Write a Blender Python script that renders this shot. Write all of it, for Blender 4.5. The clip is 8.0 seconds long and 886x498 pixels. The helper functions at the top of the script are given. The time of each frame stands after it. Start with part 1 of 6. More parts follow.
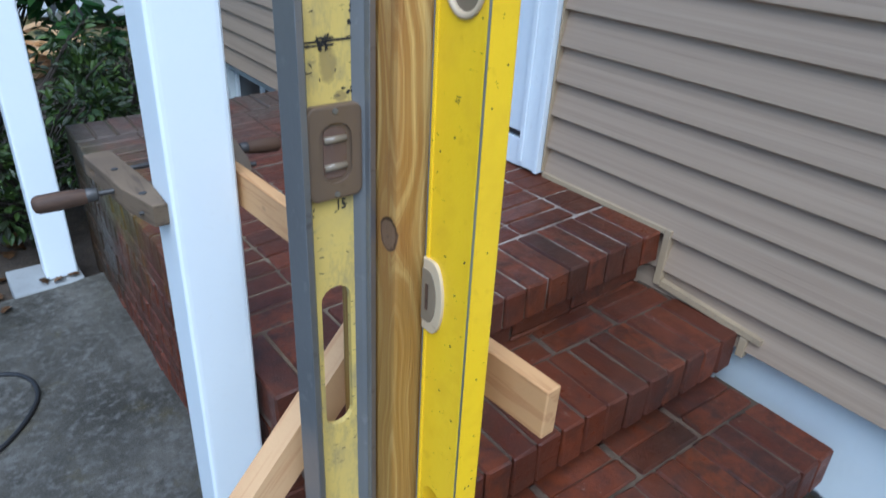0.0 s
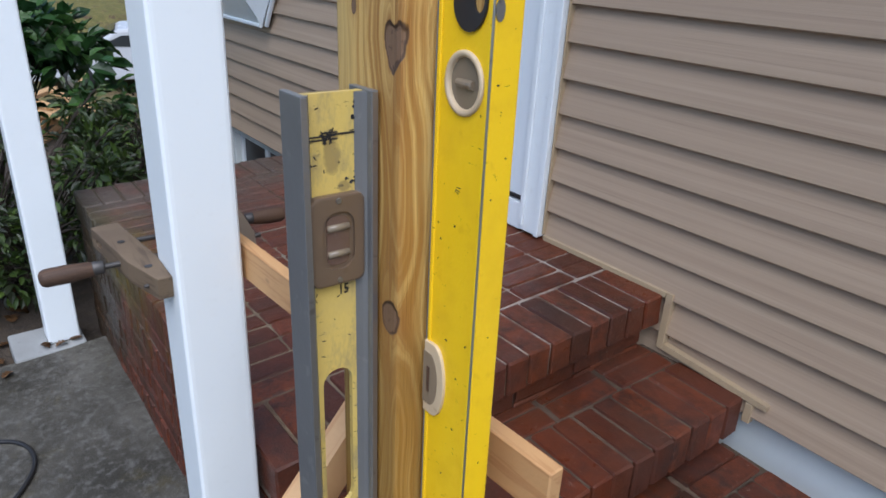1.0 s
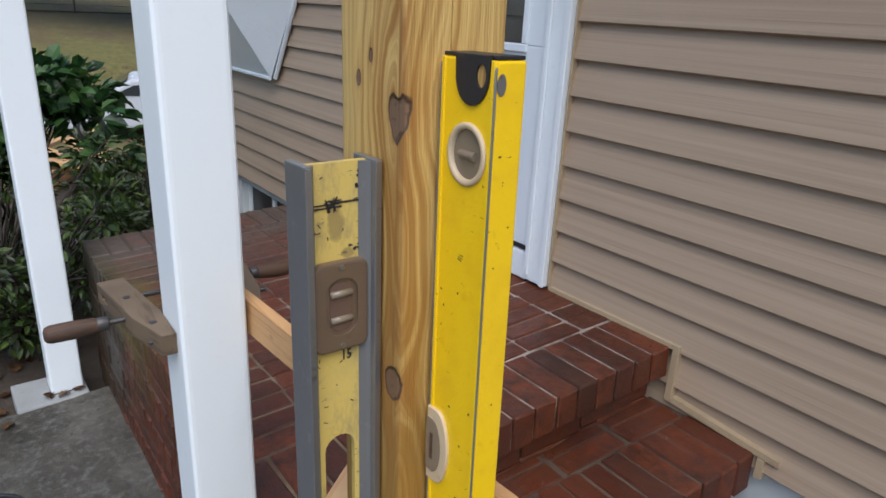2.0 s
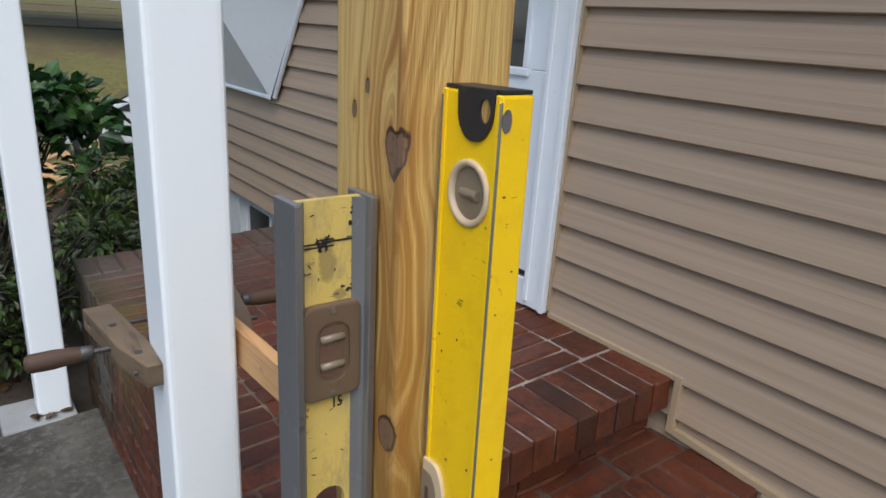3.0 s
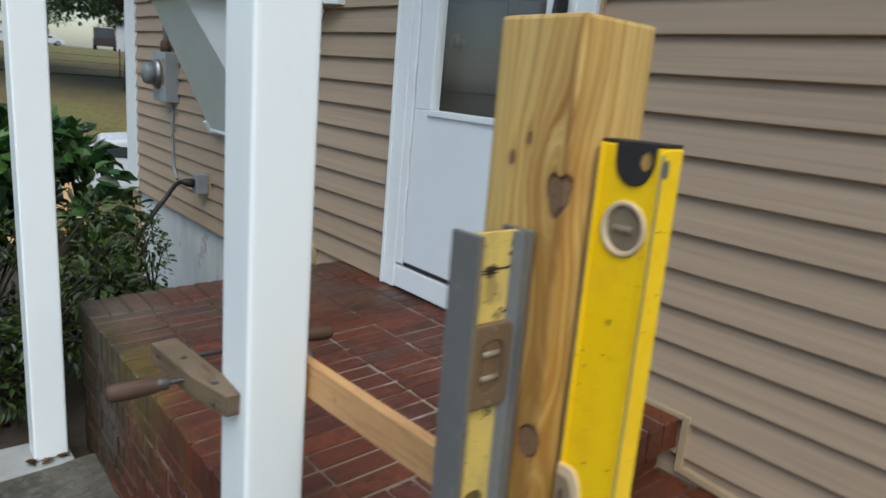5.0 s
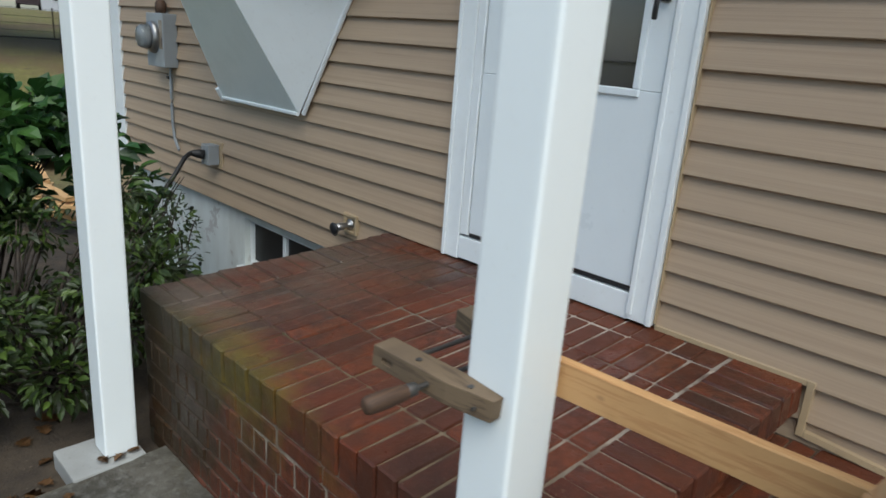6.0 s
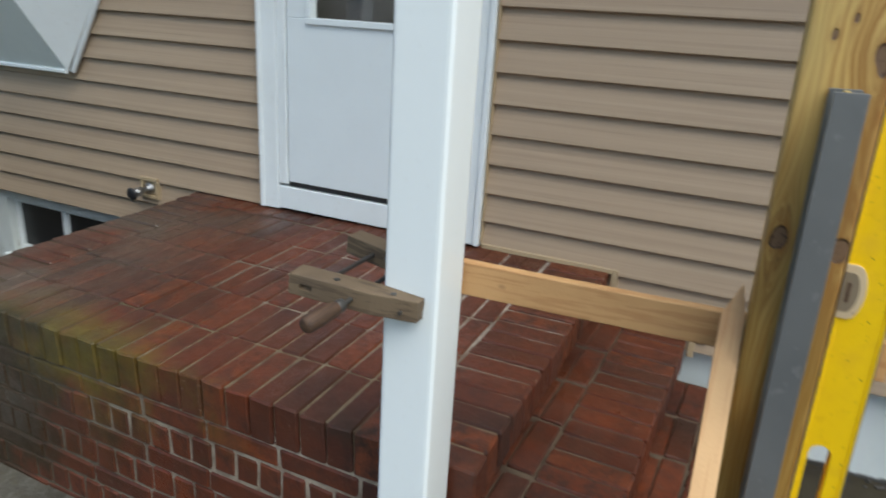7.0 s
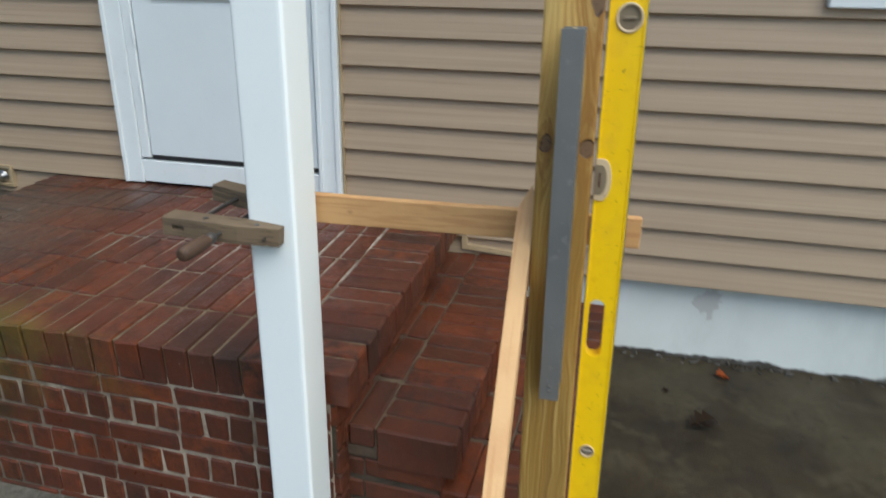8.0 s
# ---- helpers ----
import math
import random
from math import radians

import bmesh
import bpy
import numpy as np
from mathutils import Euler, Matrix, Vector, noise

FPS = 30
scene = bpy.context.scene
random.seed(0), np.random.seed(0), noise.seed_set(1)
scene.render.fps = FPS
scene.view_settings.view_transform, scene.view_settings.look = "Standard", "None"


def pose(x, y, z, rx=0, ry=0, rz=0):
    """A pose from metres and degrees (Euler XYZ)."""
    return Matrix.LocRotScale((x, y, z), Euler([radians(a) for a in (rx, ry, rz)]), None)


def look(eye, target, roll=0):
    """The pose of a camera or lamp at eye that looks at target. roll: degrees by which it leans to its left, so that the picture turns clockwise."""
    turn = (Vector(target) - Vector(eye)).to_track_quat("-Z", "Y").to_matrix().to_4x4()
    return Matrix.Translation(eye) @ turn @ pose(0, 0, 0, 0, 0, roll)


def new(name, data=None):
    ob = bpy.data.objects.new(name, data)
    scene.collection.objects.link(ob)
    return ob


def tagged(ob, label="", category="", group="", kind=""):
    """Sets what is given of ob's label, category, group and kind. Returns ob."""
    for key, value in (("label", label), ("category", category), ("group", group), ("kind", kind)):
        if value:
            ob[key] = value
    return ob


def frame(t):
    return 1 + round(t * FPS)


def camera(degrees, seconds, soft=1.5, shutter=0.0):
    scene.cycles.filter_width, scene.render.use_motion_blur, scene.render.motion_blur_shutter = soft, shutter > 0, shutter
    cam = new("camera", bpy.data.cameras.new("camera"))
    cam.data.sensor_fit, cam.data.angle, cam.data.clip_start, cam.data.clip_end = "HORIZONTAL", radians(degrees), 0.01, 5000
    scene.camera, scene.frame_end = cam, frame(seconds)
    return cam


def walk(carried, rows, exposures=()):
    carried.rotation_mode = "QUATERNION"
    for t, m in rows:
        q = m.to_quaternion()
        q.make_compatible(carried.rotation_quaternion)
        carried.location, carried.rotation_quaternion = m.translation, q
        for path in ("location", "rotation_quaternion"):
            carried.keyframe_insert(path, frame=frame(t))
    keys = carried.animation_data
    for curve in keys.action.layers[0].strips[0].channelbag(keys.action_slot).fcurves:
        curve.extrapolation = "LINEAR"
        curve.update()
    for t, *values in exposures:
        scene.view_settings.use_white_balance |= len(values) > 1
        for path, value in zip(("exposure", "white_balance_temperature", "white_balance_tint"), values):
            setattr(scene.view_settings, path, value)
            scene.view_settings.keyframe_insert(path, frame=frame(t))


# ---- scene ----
cam = camera(66.7, 8.0, 1.6, 0.4)
PATH = [
    (0, (0.0, 0.205, 1.405), (1.12, 1.561, 0.453), 3.7),
    (0.5, (-0.003, 0.201, 1.424), (1.151, 1.595, 0.573), 3.6),
    (1, (0.001, 0.206, 1.431), (1.153, 1.629, 0.627), 3.2),
    (1.5, (0.004, 0.208, 1.441), (1.17, 1.654, 0.7), 3.2),
    (2, (0.005, 0.209, 1.448), (1.169, 1.685, 0.766), 2.9),
    (3.5, (0.038, 0.258, 1.454), (1.24, 1.734, 0.841), 4.5),
    (4, (0.041, 0.265, 1.45), (1.286, 1.704, 0.835), 4.6),
    (4.5, (0.009, 0.241, 1.454), (1.246, 1.709, 0.893), 4.6),
    (4.8, (-0.079, 0.242, 1.45), (1.181, 1.728, 0.997), 6.5),
    (5, (-0.149, 0.272, 1.448), (1.135, 1.73, 0.972), 5.2),
    (5.2, (-0.223, 0.309, 1.445), (1.086, 1.729, 0.926), 4.0),
    (6.4, (-0.509, 0.738, 1.409), (0.979, 1.942, 0.828), 5.6),
    (6.5, (-0.529, 0.713, 1.396), (1.038, 1.829, 0.85), 6.2),
    (7, (-0.629, 0.754, 1.384), (1.102, 1.512, 0.73), 3.6),
    (7.5, (-0.709, 0.697, 1.384), (1.113, 1.225, 0.75), 3.3),
    (8, (-0.836, 0.606, 1.385), (0.98, 1.029, 0.66), 1.2),
]
TINTS = [(0.0, 1.14, 5100, 6), (0.5, 1.08, 5520, 12), (1.0, 1.02, 5850, 13), (2.0, 0.94, 6200, 13), (3.5, 0.90, 6350, 11), (4.5, 0.895, 6380, 7), (5.2, 0.91, 6480, 6), (6.5, 0.955, 6550, 4), (7.0, 1.03, 6580, 4), (8.0, 1.11, 6580, 4)]
walk(cam, [(t, look(eye, target, roll)) for t, eye, target, roll in PATH], TINTS)

# ---------------------------------------------------------------- light
world = bpy.data.worlds.new("world")
scene.world = world
world.use_nodes = True
wn, wl = world.node_tree.nodes, world.node_tree.links
sky = wn.new("ShaderNodeTexSky")
sky.sky_type, sky.sun_disc = "NISHITA", False
sky.sun_elevation, sky.sun_rotation = radians(58), radians(212)
sky.air_density, sky.dust_density, sky.ozone_density = 1.0, 1.5, 1.0
wl.new(sky.outputs[0], wn["Background"].inputs[0])
wn["Background"].inputs[1].default_value = 0.085

sun = new("sun", bpy.data.lights.new("sun", "SUN"))
sun.data.energy, sun.data.angle, sun.data.color = 1.7, radians(60), (1.0, 0.985, 0.96)
sun.matrix_world = look((-3.2, -5.0, 9.5), (0, 0, 0))


# ---------------------------------------------------------------- materials
class Net:
    """A material's node tree with short calls."""

    def __init__(self, name):
        self.mat = bpy.data.materials.new(name)
        self.mat.use_nodes = True
        self.n, self.l = self.mat.node_tree.nodes, self.mat.node_tree.links
        self.b = self.n["Principled BSDF"]

    def put(self, socket, value):
        if isinstance(value, bpy.types.NodeSocket):
            self.l.new(value, socket)
        else:
            socket.default_value = value

    def node(self, kind, values=(), **props):
        nd = self.n.new(kind)
        for k, v in props.items():
            setattr(nd, k, v)
        for k, v in (values.items() if isinstance(values, dict) else enumerate(values)):
            if v is not None:
                self.put(nd.inputs[k], v)
        return nd

    def coord(self, which="Object"):
        return self.node("ShaderNodeTexCoord").outputs[which]

    def stretch(self, v, sx, sy, sz):
        return self.node("ShaderNodeMapping", {"Vector": v, "Scale": (sx, sy, sz)}).outputs[0]

    def noise(self, v, scale, detail=4.0, rough=0.55):
        return self.node("ShaderNodeTexNoise", {"Vector": v, "Scale": scale, "Detail": detail, "Roughness": rough}).outputs["Fac"]

    def math(self, op, *values):
        return self.node("ShaderNodeMath", values, operation=op).outputs[0]

    def ramp(self, fac, *stops):
        nd = self.node("ShaderNodeValToRGB", {"Fac": fac})
        els = nd.color_ramp.elements
        while len(els) < len(stops):
            els.new(0.5)
        for e, (p, c) in zip(els, stops):
            e.position = p
            e.color = (*c, 1) if len(c) == 3 else c
        return nd.outputs[0]

    def mask(self, fac, lo, hi):
        return self.node("ShaderNodeMapRange", {"Value": fac, "From Min": lo, "From Max": hi}, clamp=True).outputs[0]

    def mix(self, fac, a, b, how="MIX"):
        nd = self.node("ShaderNodeMix", data_type="RGBA", blend_type=how)
        self.put(nd.inputs[0], fac)
        for k, c in ((6, a), (7, b)):
            self.put(nd.inputs[k], (*c, 1) if isinstance(c, tuple) and len(c) == 3 else c)
        return nd.outputs[2]

    def axis(self, v):
        nd = self.node("ShaderNodeSeparateXYZ", {"Vector": v})
        return nd.outputs[0], nd.outputs[1], nd.outputs[2]

    def random(self):
        return self.node("ShaderNodeObjectInfo").outputs["Random"]

    def island(self):
        return self.node("ShaderNodeNewGeometry").outputs["Random Per Island"]

    def position(self):
        return self.node("ShaderNodeNewGeometry").outputs["Position"]

    def done(self, color, rough=0.6, bump=None, depth=0.002, metal=0.0, spec=None):
        self.put(self.b.inputs["Base Color"], (*color, 1) if isinstance(color, tuple) and len(color) == 3 else color)
        self.put(self.b.inputs["Roughness"], rough)
        self.put(self.b.inputs["Metallic"], metal)
        if spec is not None:
            self.b.inputs["Specular IOR Level"].default_value = spec
        if bump is not None:
            nd = self.node("ShaderNodeBump", {"Height": bump, "Distance": depth, "Strength": 1.0})
            self.l.new(nd.outputs[0], self.b.inputs["Normal"])
        return self.mat


def worn_paint(name, color, dirt, rough=0.45, amount=0.35, bump=0.0004, metal=0.0):
    m = Net(name)
    v = m.coord()
    big, small = m.noise(v, 5.0, 5), m.noise(v, 60.0, 4)
    c = m.mix(m.math("MULTIPLY", m.mask(big, 0.42, 0.75), amount), color, dirt)
    c = m.mix(m.math("MULTIPLY", m.mask(small, 0.62, 0.7), amount), c, dirt)
    return m.done(c, m.math("ADD", rough - 0.08, m.math("MULTIPLY", big, 0.16)), small, bump, metal)


def make_brick():
    m = Net("brick")
    v, p, r = m.coord(), m.position(), m.random()
    vv = m.node("ShaderNodeVectorMath", (v, None), operation="ADD")
    vec = m.node("ShaderNodeCombineXYZ", (m.math("MULTIPLY", r, 37.0), m.math("MULTIPLY", r, 11.0), r)).outputs[0]
    m.l.new(vec, vv.inputs[1])
    v = vv.outputs[0]
    base = m.ramp(r, (0.0, (0.028, 0.011, 0.008)), (0.2, (0.060, 0.016, 0.009)), (0.55, (0.104, 0.025, 0.011)), (0.85, (0.145, 0.037, 0.014)), (1.0, (0.042, 0.017, 0.013)))
    grain, blot = m.noise(v, 220.0, 3), m.noise(v, 26.0, 6, 0.72)
    c = m.mix(m.mask(blot, 0.40, 0.62), base, (0.040, 0.017, 0.012))
    c = m.mix(m.math("MULTIPLY", m.mask(grain, 0.56, 0.72), 0.35), c, (0.17, 0.062, 0.036))
    warm = m.mask(m.noise(p, 2.3, 5, 0.6), 0.38, 0.60)
    c = m.mix(m.math("MULTIPLY", warm, 0.45), c, (0.166, 0.039, 0.013))
    # grey film of lime and dust, in patches over the whole stoop
    film = m.mask(m.noise(p, 3.2, 6, 0.65), 0.48, 0.72)
    c = m.mix(m.math("MULTIPLY", film, 0.38), c, (0.060, 0.034, 0.019))
    # green algae, thickest at the shaded far end
    x, y, z = m.axis(p)
    where = m.math("MULTIPLY", m.math("MULTIPLY", m.mask(y, 1.55, 2.15), m.mask(y, 2.92, 2.55)), m.math("MULTIPLY", m.mask(x, 0.62, 0.37), m.mask(z, 0.22, 0.46)))
    alga = m.math("MULTIPLY", m.mask(m.math("ADD", m.noise(p, 6.0, 6, 0.7), m.math("MULTIPLY", where, 0.3)), 0.58, 0.80), where)
    c = m.mix(m.math("MULTIPLY", alga, 0.85), c, (0.125, 0.100, 0.012))
    soot = m.math("MULTIPLY", m.mask(m.noise(p, 2.6, 5, 0.6), 0.32, 0.58), m.math("MULTIPLY", m.mask(y, 2.18, 2.62), m.mask(z, 0.46, 0.53)))
    c = m.mix(m.math("MULTIPLY", soot, 0.82), c, (0.080, 0.067, 0.052))
    # near-black patches on the front face, thicker towards the far end
    dark_front = m.math("MULTIPLY", m.mask(m.math("ADD", m.noise(p, 3.4, 6, 0.7), m.math("MULTIPLY", m.mask(y, 1.9, 2.7), 0.35)), 0.58, 0.78), m.mask(x, 0.46, 0.39))
    c = m.mix(m.math("MULTIPLY", dark_front, 0.85), c, (0.022, 0.018, 0.008))
    chip = m.math("MULTIPLY", m.mask(m.noise(v, 70.0, 4, 0.7), 0.63, 0.70), m.mask(m.noise(p, 5.0, 3), 0.50, 0.62))
    c = m.mix(m.math("MULTIPLY", chip, 0.6), c, (0.26, 0.19, 0.14))
    wet = m.mask(m.noise(p, 4.2, 5, 0.6), 0.46, 0.60)
    rough = m.math("SUBTRACT", m.math("ADD", 0.40, m.math("MULTIPLY", blot, 0.4)), m.math("MULTIPLY", wet, 0.28))
    h = m.math("ADD", m.math("MULTIPLY", grain, 0.5), m.math("MULTIPLY", blot, 1.3))
    return m.done(c, rough, h, 0.0022, spec=0.4)


def make_mortar(name, light, dark, moss=1.0):
    m = Net(name)
    p = m.position()
    x, y, z = m.axis(p)
    fine, blot = m.noise(p, 300.0, 3), m.noise(p, 7.0, 6, 0.65)
    c = m.mix(m.mask(blot, 0.38, 0.66), light, dark)
    where = m.math("MULTIPLY", m.mask(y, 1.3, 2.6), moss)
    c = m.mix(m.math("MULTIPLY", where, m.mask(m.noise(p, 5.0, 5), 0.35, 0.7)), c, (0.13, 0.11, 0.035))
    c = m.mix(m.math("MULTIPLY", m.mask(m.noise(p, 2.6, 4), 0.55, 0.68), 0.7 * moss), c, (0.085, 0.062, 0.045))
    c = m.mix(m.math("MULTIPLY", m.math("MULTIPLY", m.mask(x, 0.55, 0.95), m.math("MULTIPLY", m.mask(y, 2.5, 1.8), m.mask(z, 0.56, 0.59))), m.mask(m.noise(p, 9.0, 4), 0.30, 0.55)), c, (0.44, 0.39, 0.33))
    c = m.mix(m.math("MULTIPLY", m.mask(m.math("ADD", y, m.math("MULTIPLY", m.noise(p, 2.0, 4), 0.6)), 2.1, 2.75), 1.0), c, (0.045, 0.038, 0.020))
    dust = m.math("MULTIPLY", m.mask(m.noise(p, 4.0, 6, 0.7), 0.46, 0.60), 0.25 + 0.4 * moss)
    c = m.mix(dust, c, (0.072, 0.034, 0.020))
    return m.done(c, 0.9, m.math("ADD", fine, m.math("MULTIPLY", blot, 2.0)), 0.003)


def make_siding():
    m = Net("vinyl_siding")
    r = m.random()
    p = m.position()
    streak = m.noise(m.stretch(p, 30.0, 1.6, 260.0), 1.0, 5, 0.6)
    fine = m.noise(m.stretch(p, 30.0, 5.0, 600.0), 1.0, 3)
    band = m.noise(m.stretch(p, 12.0, 0.7, 75.0), 1.0, 3, 0.5)
    base = m.mix(m.math("MULTIPLY", r, 0.35), (0.410, 0.305, 0.208), (0.364, 0.270, 0.184))
    c = m.mix(m.mask(streak, 0.30, 0.85), base, (0.325, 0.240, 0.164))
    c = m.mix(m.math("MULTIPLY", m.mask(band, 0.52, 0.68), 0.55), c, (0.298, 0.214, 0.146))
    c = m.mix(m.math("MULTIPLY", m.mask(band, 0.44, 0.30), 0.45), c, (0.447, 0.341, 0.237))
    c = m.mix(m.math("MULTIPLY", m.mask(streak, 0.63, 0.70), 0.42), c, (0.205, 0.146, 0.100))
    c = m.mix(m.math("MULTIPLY", m.mask(m.noise(p, 1.3, 5), 0.5, 0.8), 0.3), c, (0.300, 0.228, 0.165))
    return m.done(c, 0.5, m.math("ADD", streak, m.math("MULTIPLY", fine, 0.5)), 0.0004)


def make_treated_wood():
    """Yellow-green pressure-treated pine with flowing grain, amber streaks and knots."""
    m = Net("treated_pine")
    p = m.position()
    x, y, z = m.axis(p)
    g = m.math("ADD", x, y)
    slow = m.noise(m.stretch(p, 6.0, 6.0, 1.9), 1.0, 3)
    g = m.math("ADD", g, m.math("MULTIPLY", slow, 0.085))
    knots = ((0.6290, 1.3630, 0.0115), (0.686, 1.391, 0.0031), (0.668, 1.409, 0.0026), (0.627, 1.142, 0.0110), (0.695, 1.146, 0.0100))
    dark, ring = None, None
    for ky, kz, kr in knots:
        dy, dz = m.math("SUBTRACT", m.math("ADD", y, m.math("MULTIPLY", m.math("SUBTRACT", x, 0.287), -0.6)), ky), m.math("SUBTRACT", z, kz)
        d = m.math("SQRT", m.math("ADD", m.math("POWER", dy, 2.0), m.math("POWER", m.math("MULTIPLY", m.math("SUBTRACT", dz, m.math("MULTIPLY", m.math("ABSOLUTE", dy), 0.75 if kr > 0.0112 else -0.15)), 0.70 if kr > 0.006 else 0.5), 2.0)))
        d = m.math("ADD", d, m.math("MULTIPLY", m.math("SUBTRACT", m.noise(p, 60.0, 2), 0.5), kr * 0.8))
        inner = m.mask(d, kr * 1.12, kr * 0.86)
        tall = m.math("SQRT", m.math("ADD", m.math("POWER", dy, 2.0), m.math("POWER", m.math("MULTIPLY", dz, 0.13), 2.0)))
        halo = m.math("MAXIMUM", m.mask(d, kr * 2.6, kr * 0.9), m.math("MULTIPLY", m.mask(tall, kr * 1.5, kr * 0.5), 0.75))
        dark = inner if dark is None else m.math("MAXIMUM", dark, inner)
        ring = halo if ring is None else m.math("MAXIMUM", ring, halo)
        far = m.node("ShaderNodeMath", (m.math("MULTIPLY", m.math("POWER", m.math("DIVIDE", d, kr * 4.0), 2.0), -1.0),), operation="EXPONENT").outputs[0]
        side = m.math("DIVIDE", dy, m.math("ADD", m.math("ABSOLUTE", dy), kr * 0.4))
        g = m.math("ADD", g, m.math("MULTIPLY", m.math("MULTIPLY", far, side), -2.4 * kr))
    def strips(fu, fz, detail):
        v = m.node("ShaderNodeCombineXYZ", (m.math("MULTIPLY", g, fu), 0.0, m.math("MULTIPLY", z, fz))).outputs[0]
        return m.noise(v, 1.0, detail, 0.6)
    band, wide = strips(330.0, 2.2, 3), strips(95.0, 1.3, 2)
    fine = m.noise(m.stretch(p, 500.0, 500.0, 9.0), 1.0, 3)
    c = m.mix(m.mask(band, 0.36, 0.66), (0.66, 0.450, 0.150), (0.53, 0.320, 0.085))
    c = m.mix(m.math("MULTIPLY", m.mask(wide, 0.48, 0.64), 0.85), c, (0.320, 0.145, 0.026))
    c = m.mix(m.math("MULTIPLY", m.mask(slow, 0.46, 0.62), 0.45), c, (0.50, 0.41, 0.16))
    low = m.mask(m.math("ADD", z, m.math("MULTIPLY", slow, 0.5)), 1.58, 1.20)
    c = m.mix(m.math("MULTIPLY", m.math("MULTIPLY", low, m.mask(band, 0.15, 0.55)), 0.90), c, (0.255, 0.132, 0.019))
    c = m.mix(m.math("MULTIPLY", m.mask(fine, 0.5, 0.75), 0.3), c, (0.27, 0.155, 0.045))
    c = m.mix(m.math("MULTIPLY", m.math("MULTIPLY", ring, m.mask(band, 0.30, 0.62)), 0.9), c, (0.255, 0.105, 0.020))
    c = m.mix(m.math("MULTIPLY", dark, 0.9), c, (0.150, 0.090, 0.054))
    lines = m.mask(strips(210.0, 1.1, 4), 0.57, 0.66)
    c = m.mix(m.math("MULTIPLY", m.math("MULTIPLY", lines, m.math("ADD", 0.25, m.math("MULTIPLY", low, 0.5))), m.math("SUBTRACT", 1.0, dark)), c, (0.150, 0.068, 0.018))
    rim = m.math("MULTIPLY", m.math("MULTIPLY", dark, m.math("SUBTRACT", 1.0, dark)), 4.0)
    c = m.mix(m.math("MULTIPLY", rim, 0.9), c, (0.045, 0.022, 0.012))
    c = m.mix(m.math("MULTIPLY", m.math("MULTIPLY", dark, m.mask(m.noise(p, 90.0, 3), 0.56, 0.64)), 0.8), c, (0.05, 0.026, 0.014))
    h = m.math("ADD", m.math("MULTIPLY", band, 0.25), m.math("ADD", fine, m.math("MULTIPLY", dark, -1.5)))
    return m.done(c, 0.62, h, 0.0009)


def make_plank(name, light, dark, along=(1.0, 18.0, 60.0), wet=(0.30, 0.14, 0.05), slope=None):
    m = Net(name)
    p = m.coord()
    if slope is not None:
        p = m.node("ShaderNodeMapping", {"Vector": p, "Rotation": (0.0, slope, 0.0)}).outputs[0]
    g = m.noise(m.stretch(p, *along), 1.0, 4, 0.6)
    band = m.math("SINE", m.math("MULTIPLY", g, 24.0))
    c = m.mix(m.math("MULTIPLY", m.mask(band, 0.0, 1.0), 0.7), light, dark)
    blot = m.noise(p, 6.0, 4)
    c = m.mix(m.math("MULTIPLY", m.mask(blot, 0.5, 0.72), 0.55), c, wet)
    kn = m.node("ShaderNodeTexVoronoi", {"Vector": m.stretch(p, 5.0, 5.0, 9.0), "Scale": 1.0}).outputs["Distance"]
    c = m.mix(m.math("MULTIPLY", m.mask(kn, 0.075, 0.045), 0.8), c, (0.16, 0.075, 0.035))
    return m.done(c, 0.7, m.math("ADD", g, m.noise(p, 200.0, 2)), 0.0005)


